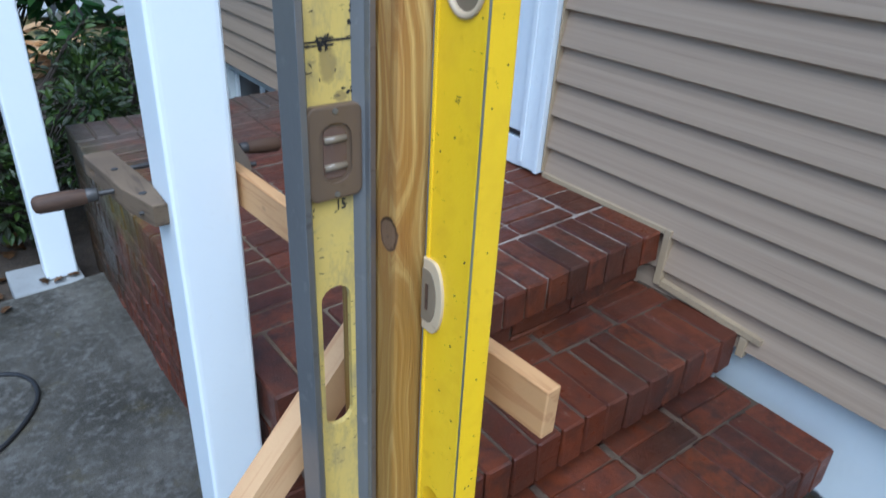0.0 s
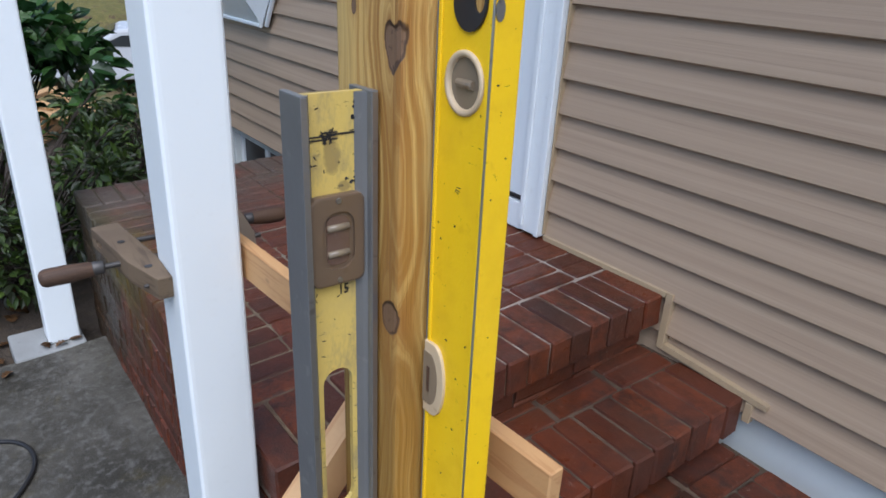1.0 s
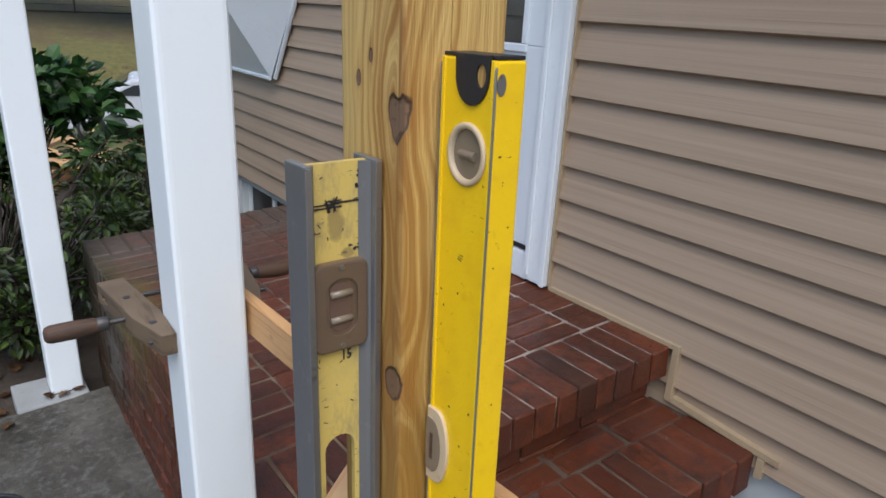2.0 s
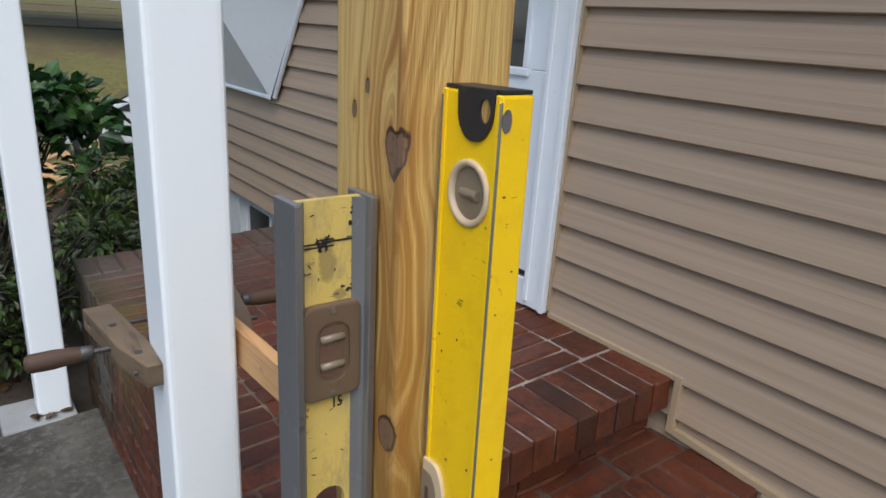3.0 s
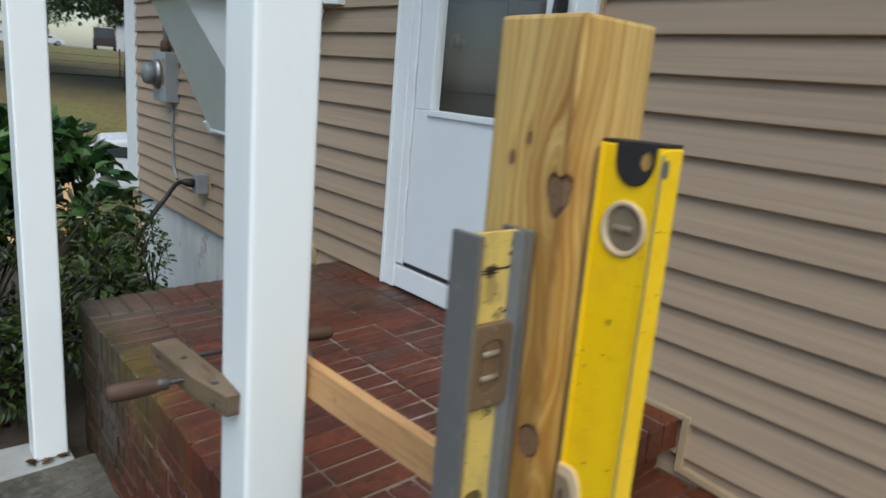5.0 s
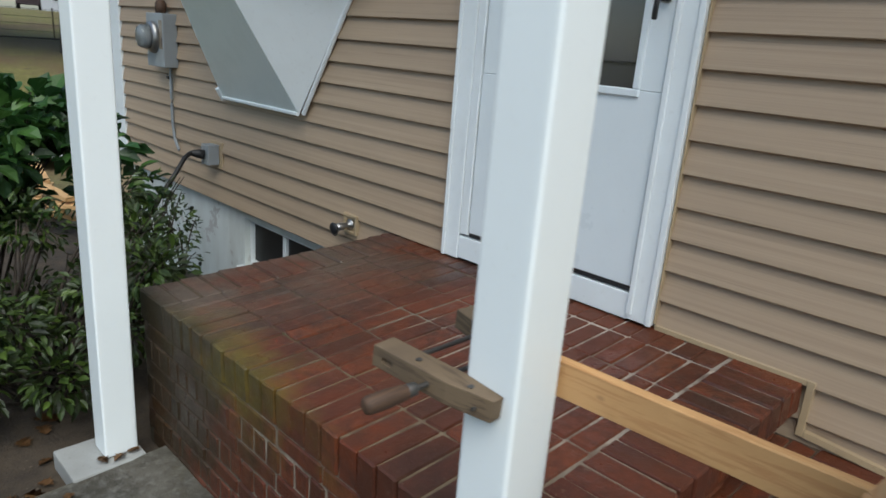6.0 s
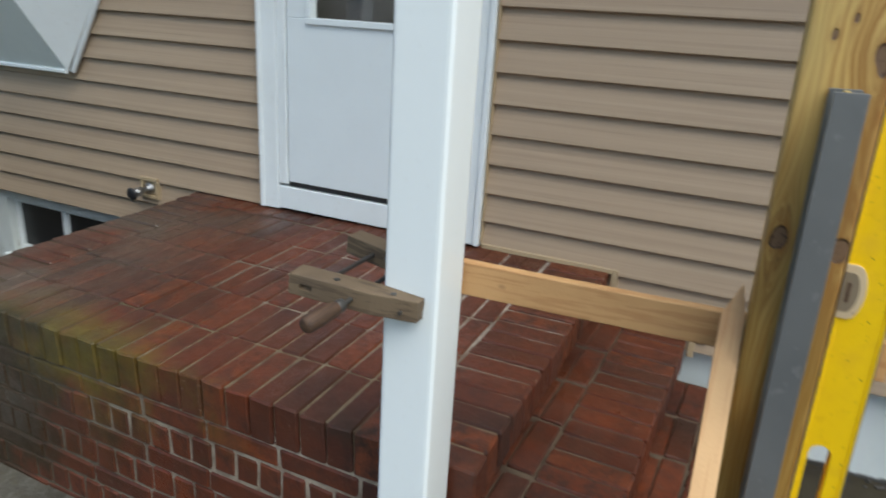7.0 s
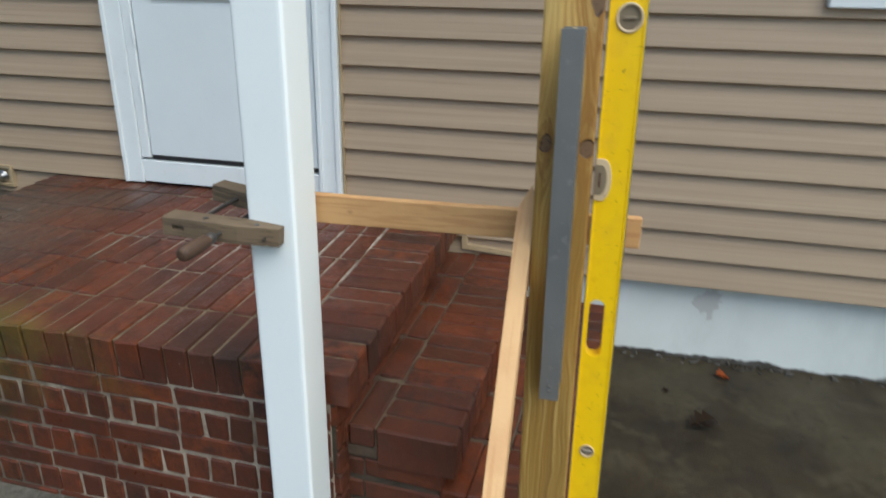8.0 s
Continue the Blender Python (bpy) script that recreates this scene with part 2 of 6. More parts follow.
def make_concrete():
    m = Net("concrete")
    p = m.position()
    fine, mid, big = m.noise(p, 260.0, 3, 0.7), m.noise(p, 11.0, 6, 0.68), m.noise(p, 1.5, 5, 0.6)
    c = m.mix(m.mask(mid, 0.36, 0.66), (0.066, 0.060, 0.048), (0.124, 0.116, 0.097))
    c = m.mix(m.mask(big, 0.42, 0.60), c, (0.036, 0.033, 0.025))
    x, y, z = m.axis(p)
    c = m.mix(m.math("MULTIPLY", m.mask(m.noise(p, 8.0, 5, 0.7), 0.56, 0.70), 0.55), c, (0.085, 0.070, 0.030))
    c = m.mix(m.math("MULTIPLY", m.mask(m.noise(p, 34.0, 5, 0.75), 0.50, 0.64), 0.55), c, (0.17, 0.165, 0.15))
    c = m.mix(m.math("MULTIPLY", m.mask(m.noise(p, 48.0, 4, 0.7), 0.58, 0.66), 0.6), c, (0.035, 0.033, 0.028))
    c = m.mix(m.math("MULTIPLY", m.mask(fine, 0.58, 0.68), 0.5), c, (0.24, 0.23, 0.20))
    # damp, mossy strip between the steps and the house wall
    wet = m.mix(m.mask(m.noise(p, 4.5, 6, 0.65), 0.36, 0.66), (0.014, 0.010, 0.005), (0.044, 0.031, 0.013))
    wet = m.mix(m.math("MULTIPLY", m.mask(m.noise(p, 13.0, 6, 0.75), 0.48, 0.60), 0.7), wet, (0.022, 0.015, 0.007))
    wet = m.mix(m.math("MULTIPLY", m.mask(m.noise(p, 7.0, 6, 0.7), 0.52, 0.62), 0.55), wet, (0.062, 0.052, 0.030))
    wet = m.mix(m.math("MULTIPLY", m.mask(m.noise(p, 2.4, 4), 0.48, 0.64), 0.6), wet, (0.062, 0.053, 0.030))
    wet = m.mix(m.math("MULTIPLY", m.mask(m.noise(p, 40.0, 5, 0.7), 0.55, 0.63), 0.6), wet, (0.009, 0.007, 0.004))
    c = m.mix(m.math("MULTIPLY", m.mask(m.math("ADD", x, m.math("MULTIPLY", mid, 0.2)), 0.50, 0.80), 0.93), c, wet)
    return m.done(c, m.mask(big, 1.2, -0.2), m.math("ADD", fine, m.math("MULTIPLY", mid, 2.2)), 0.0022, spec=0.25)


def make_ground():
    m = Net("ground")
    p = m.position()
    x, y, z = m.axis(p)
    fine, mid, big = m.noise(p, 90.0, 4, 0.7), m.noise(p, 5.0, 6, 0.7), m.noise(p, 0.35, 5, 0.6)
    soil = m.mix(m.mask(mid, 0.38, 0.65), (0.030, 0.022, 0.015), (0.075, 0.055, 0.036))
    soil = m.mix(m.mask(fine, 0.60, 0.70), soil, (0.13, 0.10, 0.07))
    lawn = m.mix(m.mask(mid, 0.35, 0.68), (0.088, 0.086, 0.022), (0.155, 0.136, 0.040))
    lawn = m.mix(m.mask(big, 0.45, 0.62), lawn, (0.105, 0.072, 0.032))
    lawn = m.mix(m.mask(m.noise(p, 14.0, 4), 0.62, 0.70), lawn, (0.21, 0.155, 0.045))
    lawn = m.mix(m.mask(m.noise(p, 3.1, 5, 0.75), 0.57, 0.63), lawn, (0.085, 0.055, 0.028))
    lawn = m.mix(m.math("MULTIPLY", m.mask(m.noise(p, 9.0, 3, 0.8), 0.62, 0.66), 0.8), lawn, (0.235, 0.19, 0.075))
    drift = m.math("MULTIPLY", m.mask(m.math("ADD", y, m.math("MULTIPLY", m.noise(p, 0.7, 4), 3.0)), 27.0, 29.0), m.mask(y, 30.3, 29.7))
    lawn = m.mix(m.math("MULTIPLY", drift, 0.6), lawn, (0.070, 0.052, 0.026))
    edge = m.math("ADD", y, m.math("MULTIPLY", m.noise(p, 0.9, 4), 2.5))
    c = m.mix(m.mask(edge, 8.2, 9.4), soil, lawn)
    return m.done(c, 0.95, m.math("ADD", fine, mid), 0.012)


def make_foundation():
    m = Net("painted_block")
    p = m.position()
    x, y, z = m.axis(p)
    fine, mid = m.noise(p, 120.0, 3), m.noise(p, 4.5, 6, 0.68)
    c = m.mix(m.mask(m.noise(p, 1.6, 4), 0.4, 0.7), (0.69, 0.735, 0.725), (0.58, 0.62, 0.60))
    c = m.mix(m.mask(m.noise(p, 3.4, 5, 0.66), 0.625, 0.635), c, (0.50, 0.50, 0.49))
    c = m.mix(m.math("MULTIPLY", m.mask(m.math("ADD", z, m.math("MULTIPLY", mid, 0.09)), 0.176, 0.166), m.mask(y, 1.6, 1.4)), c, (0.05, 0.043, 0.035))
    c = m.mix(m.math("MULTIPLY", m.mask(m.noise(m.stretch(p, 3.0, 3.0, 1.2), 1.0, 5, 0.7), 0.46, 0.70), 0.35), c, (0.40, 0.44, 0.42))
    c = m.mix(m.math("MULTIPLY", m.math("MULTIPLY", m.mask(y, 3.0, 3.6), 0.35), m.mask(m.noise(m.stretch(p, 4.0, 5.0, 1.2), 1.0, 5), 0.48, 0.72)), c, (0.30, 0.29, 0.25))
    return m.done(c, 0.75, m.math("MULTIPLY", m.noise(p, 2.2, 5, 0.62), 2.0), 0.002)


def make_level_paint(name, color, edge, black, scratch=0.62, smudge=None):
    m = Net(name)
    p = m.coord()
    x, y, z = m.axis(p)
    spots = m.mask(m.noise(p, 150.0, 3, 0.6), 0.70, 0.73)
    scuffs = m.mask(m.noise(m.stretch(p, 90.0, 90.0, 420.0), 1.0, 2), scratch + 0.09, scratch + 0.12)
    patch = m.mask(m.noise(p, 28.0, 4), 0.48, 0.72)
    c = m.mix(m.math("MULTIPLY", patch, 0.35), color, edge)
    c = m.mix(m.math("MULTIPLY", m.mask(m.noise(p, 55.0, 4), 0.62, 0.70), 0.4), c, edge)
    c = m.mix(m.math("MULTIPLY", m.math("MULTIPLY", m.math("MAXIMUM", spots, scuffs), m.mask(m.noise(p, 17.0, 2), 0.47, 0.55)), 0.85), c, black)
    if smudge is not None:
        e = None
        for sx, sz, rx, rz in smudge:
            dx, dz = m.math("DIVIDE", m.math("SUBTRACT", x, sx), rx), m.math("DIVIDE", m.math("SUBTRACT", z, sz), rz)
            d = m.math("ADD", m.math("ADD", m.math("POWER", dx, 2.0), m.math("POWER", dz, 2.0)), m.math("MULTIPLY", m.math("SUBTRACT", m.noise(p, 120.0, 4), 0.5), 1.4))
            q = m.mask(d, 1.1, 0.5)
            e = q if e is None else m.math("MAXIMUM", e, q)
        c = m.mix(m.math("MULTIPLY", e, 0.6), c, (0.17, 0.125, 0.065))
        c = m.mix(m.math("MULTIPLY", m.mask(m.noise(m.stretch(p, 40.0, 40.0, 14.0), 1.0, 5, 0.7), 0.48, 0.62), 0.6), c, (0.25, 0.205, 0.115))
    return m.done(c, m.math("ADD", 0.30, m.math("MULTIPLY", patch, 0.25)), m.noise(p, 300.0, 2), 0.0003)


def make_leaf(name, a, b, c3):
    m = Net(name)
    r = m.island()
    c = m.ramp(r, (0.0, a), (0.55, b), (1.0, c3))
    m.b.inputs["Subsurface Weight"].default_value = 0.0
    tr = m.node("ShaderNodeBsdfTranslucent", {"Color": c})
    mixn = m.node("ShaderNodeMixShader", {0: 0.22})
    mat = m.done(c, 0.42)
    out = m.n["Material Output"]
    m.l.new(m.b.outputs[0], mixn.inputs[1])
    m.l.new(tr.outputs[0], mixn.inputs[2])
    m.l.new(mixn.outputs[0], out.inputs[0])
    return mat


def make_glass(name, color=(1, 1, 1), rough=0.02):
    m = Net(name)
    m.b.inputs["Transmission Weight"].default_value = 1.0
    m.b.inputs["IOR"].default_value = 1.45
    return m.done(color, rough)


BRICK, SIDING = make_brick(), make_siding()
MORTAR = make_mortar("mortar", (0.240, 0.180, 0.112), (0.100, 0.070, 0.042))
MORTAR_DAMP = make_mortar("damp_mortar", (0.120, 0.085, 0.055), (0.045, 0.031, 0.019), 0.3)
# near-black: damp mortar with the deep shade of the risers painted in
MORTAR_WET_SHADE = make_mortar("wet_shade_mortar", (0.055, 0.045, 0.028), (0.022, 0.018, 0.010))
MORTAR_PALE = make_mortar("pale_mortar", (0.50, 0.43, 0.34), (0.17, 0.125, 0.09), 0.55)
TREATED = make_treated_wood()
PINE = make_plank("new_pine", (0.52, 0.30, 0.128), (0.40, 0.20, 0.078), (40.0, 2.5, 60.0), (0.36, 0.19, 0.075))
PINE_BRACE = make_plank("brace_pine", (0.60, 0.37, 0.18), (0.50, 0.27, 0.115), (2.2, 60.0, 55.0), (0.40, 0.185, 0.075), radians(49.0))
OLD_WOOD = make_plank("clamp_wood", (0.150, 0.106, 0.064), (0.070, 0.047, 0.029), (30.0, 3.0, 60.0), (0.06, 0.042, 0.03))
GRIP_WOOD = make_plank("grip_wood", (0.090, 0.047, 0.024), (0.040, 0.021, 0.012), (4.0, 40.0, 40.0), (0.04, 0.025, 0.018))
CONCRETE, GROUND, FOUNDATION = make_concrete(), make_ground(), make_foundation()
VINYL = worn_paint("white_vinyl", (0.82, 0.875, 0.885), (0.68, 0.71, 0.70), 0.32, 0.10, 0.0001)
TRIM_WHITE = worn_paint("white_trim", (0.78, 0.83, 0.845), (0.55, 0.55, 0.52), 0.4, 0.16, 0.0003)
DOOR_WHITE = worn_paint("white_door", (0.74, 0.80, 0.825), (0.55, 0.58, 0.60), 0.3, 0.12, 0.0002)
SKIRT_GREY = worn_paint("grey_skirt", (0.72, 0.78, 0.755), (0.55, 0.61, 0.575), 0.35, 0.3, 0.0005)
CHANNEL = worn_paint("tan_channel", (0.42, 0.32, 0.195), (0.22, 0.17, 0.12), 0.45, 0.4, 0.0003)
GREY_METAL = worn_paint("grey_metal", (0.180, 0.185, 0.186), (0.31, 0.31, 0.30), 0.34, 0.42, 0.0004, 0.4)
DARK_STEEL = worn_paint("dark_steel", (0.10, 0.095, 0.09), (0.05, 0.045, 0.04), 0.5, 0.5, 0.0004, 0.6)
BARE_METAL = worn_paint("bare_metal", (0.42, 0.42, 0.42), (0.16, 0.15, 0.14), 0.35, 0.5, 0.0004, 0.9)
METER_GREY = worn_paint("meter_grey", (0.28, 0.31, 0.33), (0.18, 0.19, 0.19), 0.45, 0.4, 0.0004)
YELLOW = make_level_paint("yellow_paint", (0.89, 0.575, 0.005), (0.72, 0.43, 0.006), (0.05, 0.04, 0.01))
SMUDGES = ((0.2860, 1.2915, 0.0075, 0.0160), (0.2960, 1.2660, 0.0060, 0.0050), (0.2860, 1.3070, 0.0065, 0.0045))
FADED = make_level_paint("faded_yellow_paint", (0.62, 0.46, 0.125), (0.40, 0.31, 0.14), (0.03, 0.025, 0.015), 0.55, SMUDGES)
BLACK = worn_paint("black_plastic", (0.016, 0.016, 0.018), (0.05, 0.05, 0.05), 0.45, 0.4, 0.0003)
RUBBER = worn_paint("black_rubber", (0.012, 0.012, 0.013), (0.035, 0.034, 0.032), 0.55, 0.4, 0.0003)
CREAM = worn_paint("cream_plastic", (0.60, 0.48, 0.31), (0.33, 0.23, 0.13), 0.4, 0.5, 0.0003)
BROWN_BRASS = worn_paint("tarnished_brass", (0.200, 0.142, 0.094), (0.110, 0.076, 0.050), 0.34, 0.5, 0.0005, 0.35)
VIAL_DULL = worn_paint("clouded_vial", (0.235, 0.190, 0.132), (0.11, 0.085, 0.058), 0.15, 0.6, 0.0006)
VIAL_RED = worn_paint("red_vial", (0.10, 0.050, 0.034), (0.20, 0.15, 0.11), 0.15, 0.6, 0.0006)
PALE = worn_paint("pale_vial", (0.285, 0.245, 0.19), (0.15, 0.125, 0.095), 0.2, 0.5, 0.0004)
INNER_DOOR = worn_paint("inner_door", (0.062, 0.062, 0.064), (0.045, 0.045, 0.047), 0.5, 0.3, 0.0003)
GLASS = make_glass("pane_glass")
DRY_LEAF = make_leaf("dry_leaf", (0.105, 0.055, 0.025), (0.16, 0.085, 0.035), (0.085, 0.05, 0.03))
DARK_LEAF = make_leaf("dark_leaf", (0.030, 0.016, 0.008), (0.040, 0.021, 0.010), (0.022, 0.012, 0.007))
ORANGE_LEAF = make_leaf("orange_leaf", (0.42, 0.10, 0.02), (0.42, 0.10, 0.02), (0.42, 0.10, 0.02))
BROAD = make_leaf("broad_leaf", (0.012, 0.040, 0.011), (0.026, 0.080, 0.016), (0.066, 0.148, 0.030))
SMALL = make_leaf("small_leaf", (0.018, 0.022, 0.008), (0.026, 0.050, 0.010), (0.085, 0.138, 0.024))
TREE_LEAF = make_leaf("tree_leaf", (0.015, 0.035, 0.012), (0.03, 0.065, 0.018), (0.055, 0.095, 0.025))
BARK = worn_paint("bark", (0.040, 0.030, 0.022), (0.022, 0.017, 0.013), 0.9, 0.6, 0.003)
CAR_WHITE = worn_paint("car_white", (0.52, 0.54, 0.57), (0.4, 0.4, 0.4), 0.25, 0.15, 0.0001)
CAR_MAROON = worn_paint("car_maroon", (0.026, 0.012, 0.015), (0.02, 0.012, 0.012), 0.6, 0.3, 0.0001)
CAR_GLASS = worn_paint("car_glass", (0.03, 0.035, 0.04), (0.05, 0.05, 0.05), 0.08, 0.2, 0.0001)
CELLAR_GLASS = worn_paint("cellar_glass", (0.008, 0.008, 0.009), (0.016, 0.015, 0.014), 0.30, 0.3, 0.0001)
LUMBER = make_plank("lumber", (0.58, 0.36, 0.16), (0.42, 0.23, 0.09), (6.0, 60.0, 60.0), (0.35, 0.2, 0.1))
PINK_SHED = worn_paint("shed_siding", (0.66, 0.67, 0.70), (0.5, 0.5, 0.52), 0.6, 0.2, 0.001)
ASPHALT = worn_paint("asphalt", (0.10, 0.10, 0.105), (0.16, 0.16, 0.16), 0.8, 0.4, 0.004)


# ---------------------------------------------------------------- building helpers
def mesh_of(name, bm, material, smooth=False):
    me = bpy.data.meshes.new(name)
    bmesh.ops.recalc_face_normals(bm, faces=bm.faces)
    bm.to_mesh(me)
    bm.free()
    for mat in (material if isinstance(material, tuple) else (material,)):
        me.materials.append(mat)
    if smooth:
        for f in me.polygons:
            f.use_smooth = True
    return me


def thing(name, at, label, category, group="", kind=""):
    """An Empty at a thing's base, to which its parts are hung."""
    ob = new(name)
    ob.empty_display_size = 0.05
    ob.matrix_basis = Matrix.Translation(at)
    return tagged(ob, label, category, group, kind)


def part(name, bm, material, parent=None, label="", smooth=False, kind=""):
    """A bmesh in world places as one mesh object under a thing or a part."""
    ob = new(name, mesh_of(name, bm, material, smooth))
    if parent is not None:
        ob.parent = parent
        if parent.type == "EMPTY":
            ob.matrix_parent_inverse = parent.matrix_basis.inverted()
    return tagged(ob, label, kind=kind)


def single(name, bm, material, label, category, kind="", group="", smooth=False):
    return tagged(new(name, mesh_of(name, bm, material, smooth)), label, category, group, kind)


def box(bm, lo, hi, bevel=0.0, m=None, segs=1):
    """An axis-aligned box between two corners, bevelled, then moved by m."""
    c = [(a + b) / 2 for a, b in zip(lo, hi)]
    d = [abs(b - a) for a, b in zip(lo, hi)]
    made = bmesh.ops.create_cube(bm, size=1.0, matrix=Matrix.LocRotScale(c, None, d))["verts"]
    if bevel:
        edges = list({e for v in made for e in v.link_edges})
        made = bmesh.ops.bevel(bm, geom=edges, offset=bevel, segments=segs, affect="EDGES", profile=0.6)["verts"]
    if m is not None:
        bmesh.ops.transform(bm, matrix=m, verts=[v for v in made if v.is_valid])
    return bm


def rod(bm, a, b, r0, r1=None, sides=14):
    """A round bar from a to b."""
    a, b = Vector(a), Vector(b)
    d = b - a
    m = Matrix.Translation((a + b) / 2) @ d.to_track_quat("Z", "Y").to_matrix().to_4x4()
    bmesh.ops.create_cone(bm, cap_ends=True, segments=sides, radius1=r0, radius2=r0 if r1 is None else r1, depth=d.length, matrix=m)
    return bm


def turned(bm, a, b, profile, sides=16):
    """A turned shape along the line a-b; profile: (share of the length, radius)."""
    a, b = Vector(a), Vector(b)
    q = (b - a).to_track_quat("Z", "Y")
    rings = []
    for t, r in profile:
        c = a.lerp(b, t)
        rings.append([bm.verts.new(c + q @ Vector((r * math.cos(2 * math.pi * i / sides), r * math.sin(2 * math.pi * i / sides), 0))) for i in range(sides)])
    for p, n in zip(rings, rings[1:]):
        for i in range(sides):
            bm.faces.new((p[i], p[(i + 1) % sides], n[(i + 1) % sides], n[i]))
    bm.faces.new(rings[0][::-1])
    bm.faces.new(rings[-1])
    return bm


def tube(bm, points, r, sides=8):
    """A bent round cable through points."""
    pts = [Vector(p) for p in points]
    rings = []
    for i, p in enumerate(pts):
        d = (pts[min(i + 1, len(pts) - 1)] - pts[max(i - 1, 0)]).normalized()
        q = d.to_track_quat("Z", "Y")
        rr = r(i / (len(pts) - 1)) if callable(r) else r
        rings.append([bm.verts.new(p + q @ Vector((rr * math.cos(2 * math.pi * k / sides), rr * math.sin(2 * math.pi * k / sides), 0))) for k in range(sides)])
    for a, b in zip(rings, rings[1:]):
        for k in range(sides):
            bm.faces.new((a[k], a[(k + 1) % sides], b[(k + 1) % sides], b[k]))
    bm.faces.new(rings[0][::-1])
    bm.faces.new(rings[-1])
    return bm


def spline(points, n=8):
    """Catmull-Rom points through a few given ones."""
    p = [Vector(q) for q in points]
    p = [2 * p[0] - p[1]] + p + [2 * p[-1] - p[-2]]
    out = []
    for i in range(1, len(p) - 2):
        for k in range(n):
            t = k / n
            out.append(0.5 * ((2 * p[i]) + (p[i + 1] - p[i - 1]) * t + (2 * p[i - 1] - 5 * p[i] + 4 * p[i + 1] - p[i + 2]) * t * t + (3 * p[i] - p[i - 1] - 3 * p[i + 1] + p[i + 2]) * t ** 3))
    return out + [p[-2]]


def prism_of(bm, outline, axis, lo, hi, bevel=0.0):
    """A flat outline of (u, v) pushed through along an axis ('x': u=y v=z, 'y': u=x v=z, 'z': u=x v=y)."""
    def spot(u, v, w):
        return {"x": (w, u, v), "y": (u, w, v), "z": (u, v, w)}[axis]
    a = [bm.verts.new(spot(u, v, lo)) for u, v in outline]
    b = [bm.verts.new(spot(u, v, hi)) for u, v in outline]
    n = len(outline)
    fs = [bm.faces.new(a), bm.faces.new(b[::-1])] + [bm.faces.new((a[i], b[i], b[(i + 1) % n], a[(i + 1) % n])) for i in range(n)]
    if bevel:
        bmesh.ops.recalc_face_normals(bm, faces=fs)
        es = [e for f in fs[:2] for e in f.edges]
        bmesh.ops.bevel(bm, geom=list(set(es)), offset=bevel, segments=2, affect="EDGES", profile=0.6)
    return bm


def stadium(cu, cv, hu, hv, n=8):
    """A slot's outline: half width hu, half height hv, round ends up and down."""
    out = []
    for s, k in ((1, 0), (-1, math.pi)):
        for i in range(n + 1):
            a = k + math.pi * i / n
            out.append((cu + hu * math.cos(a), cv + s * (hv - hu) + hu * math.sin(a)))
    return out


def cut(ob, cutter_bm):
    """Cut a shape out of a mesh object."""
    tool = new("tool", mesh_of("tool", cutter_bm, BLACK))
    mod = ob.modifiers.new("cut", "BOOLEAN")
    mod.object, mod.operation, mod.solver = tool, "DIFFERENCE", "EXACT"
    bpy.context.view_layer.update()
    dg = bpy.context.evaluated_depsgraph_get()
    me = bpy.data.meshes.new_from_object(ob.evaluated_get(dg))
    ob.modifiers.clear()
    old, ob.data = ob.data, me
    bpy.data.meshes.remove(old)
    old = tool.data
    bpy.data.objects.remove(tool)
    bpy.data.meshes.remove(old)


# ---------------------------------------------------------------- plan
WALL = 1.500          # face of the house wall
SIDING_BOTTOM, LAP = 0.417, 0.1005


def slab_z(x, y):
    """Top of the concrete, which falls away from the house."""
    return 0.108 - 0.045 * (1.5 - x) - 0.012 * max(0.0, y - 0.6)


def far_z(d):
    xs = (0.0, 3.0, 6.0, 9.0, 12.0, 15.0, 18.5, 20.0, 25.0, 30.0, 47.0, 60.0, 85.0, 200.0, 600.0)
    zs = (-0.03, -0.09, -0.32, -0.45, -1.0, -1.72, -1.75, -0.5, 0.05, 0.50, 1.40, 1.58, 1.70, 2.1, 2.5)
    return float(np.interp(d, xs, zs))


def ground_z(x, y):
    if y < 2.80:
        near = slab_z(max(-3.0, min(x, 1.6)), max(y, -4.0)) - 0.05
        return near
    base = far_z(math.hypot(max(0.0, abs(x - 0.5) - 6.0), y))
    near = slab_z(max(-3.0, min(x, 1.6)), 2.80) - 0.05
    k = min(1.0, (y - 2.80) / 2.5)
    return near * (1 - k) + base * k


# ---------------------------------------------------------------- ground and paving
def grid_sheet(xs, ys, zf):
    bm = bmesh.new()
    rows = [[bm.verts.new((x, y, zf(x, y))) for x in xs] for y in ys]
    for r, q in zip(rows, rows[1:]):
        for i in range(len(xs) - 1):
            bm.faces.new((r[i], r[i + 1], q[i + 1], q[i]))
    return bm


xs = [-600, -200, -80, -40, -20, -12, -8, -5] + [-3 + 0.25 * i for i in range(25)] + [4, 5, 7, 10, 15, 25, 50, 120, 600]
ys = [-600, -150, -40, -15, -8, -4] + [-3 + 0.5 * i for i in range(11)] + [2.4] + [2.80 + 0.12 * i for i in range(41)] + [8.5, 10, 12, 13.5, 15, 17, 18.5, 19.2, 20, 25, 30, 38, 47, 53, 60, 70, 85, 130, 300, 600]
single("ground", grid_sheet(xs, ys, lambda x, y: ground_z(x, y) + 0.02 * noise.noise((x * 2.5, y * 2.5, 0.0)) * (1 if y > 2.95 else 0)), GROUND,
       "bare soil bed by the house running into a leaf-strewn lawn", "ground", "structure", smooth=True)


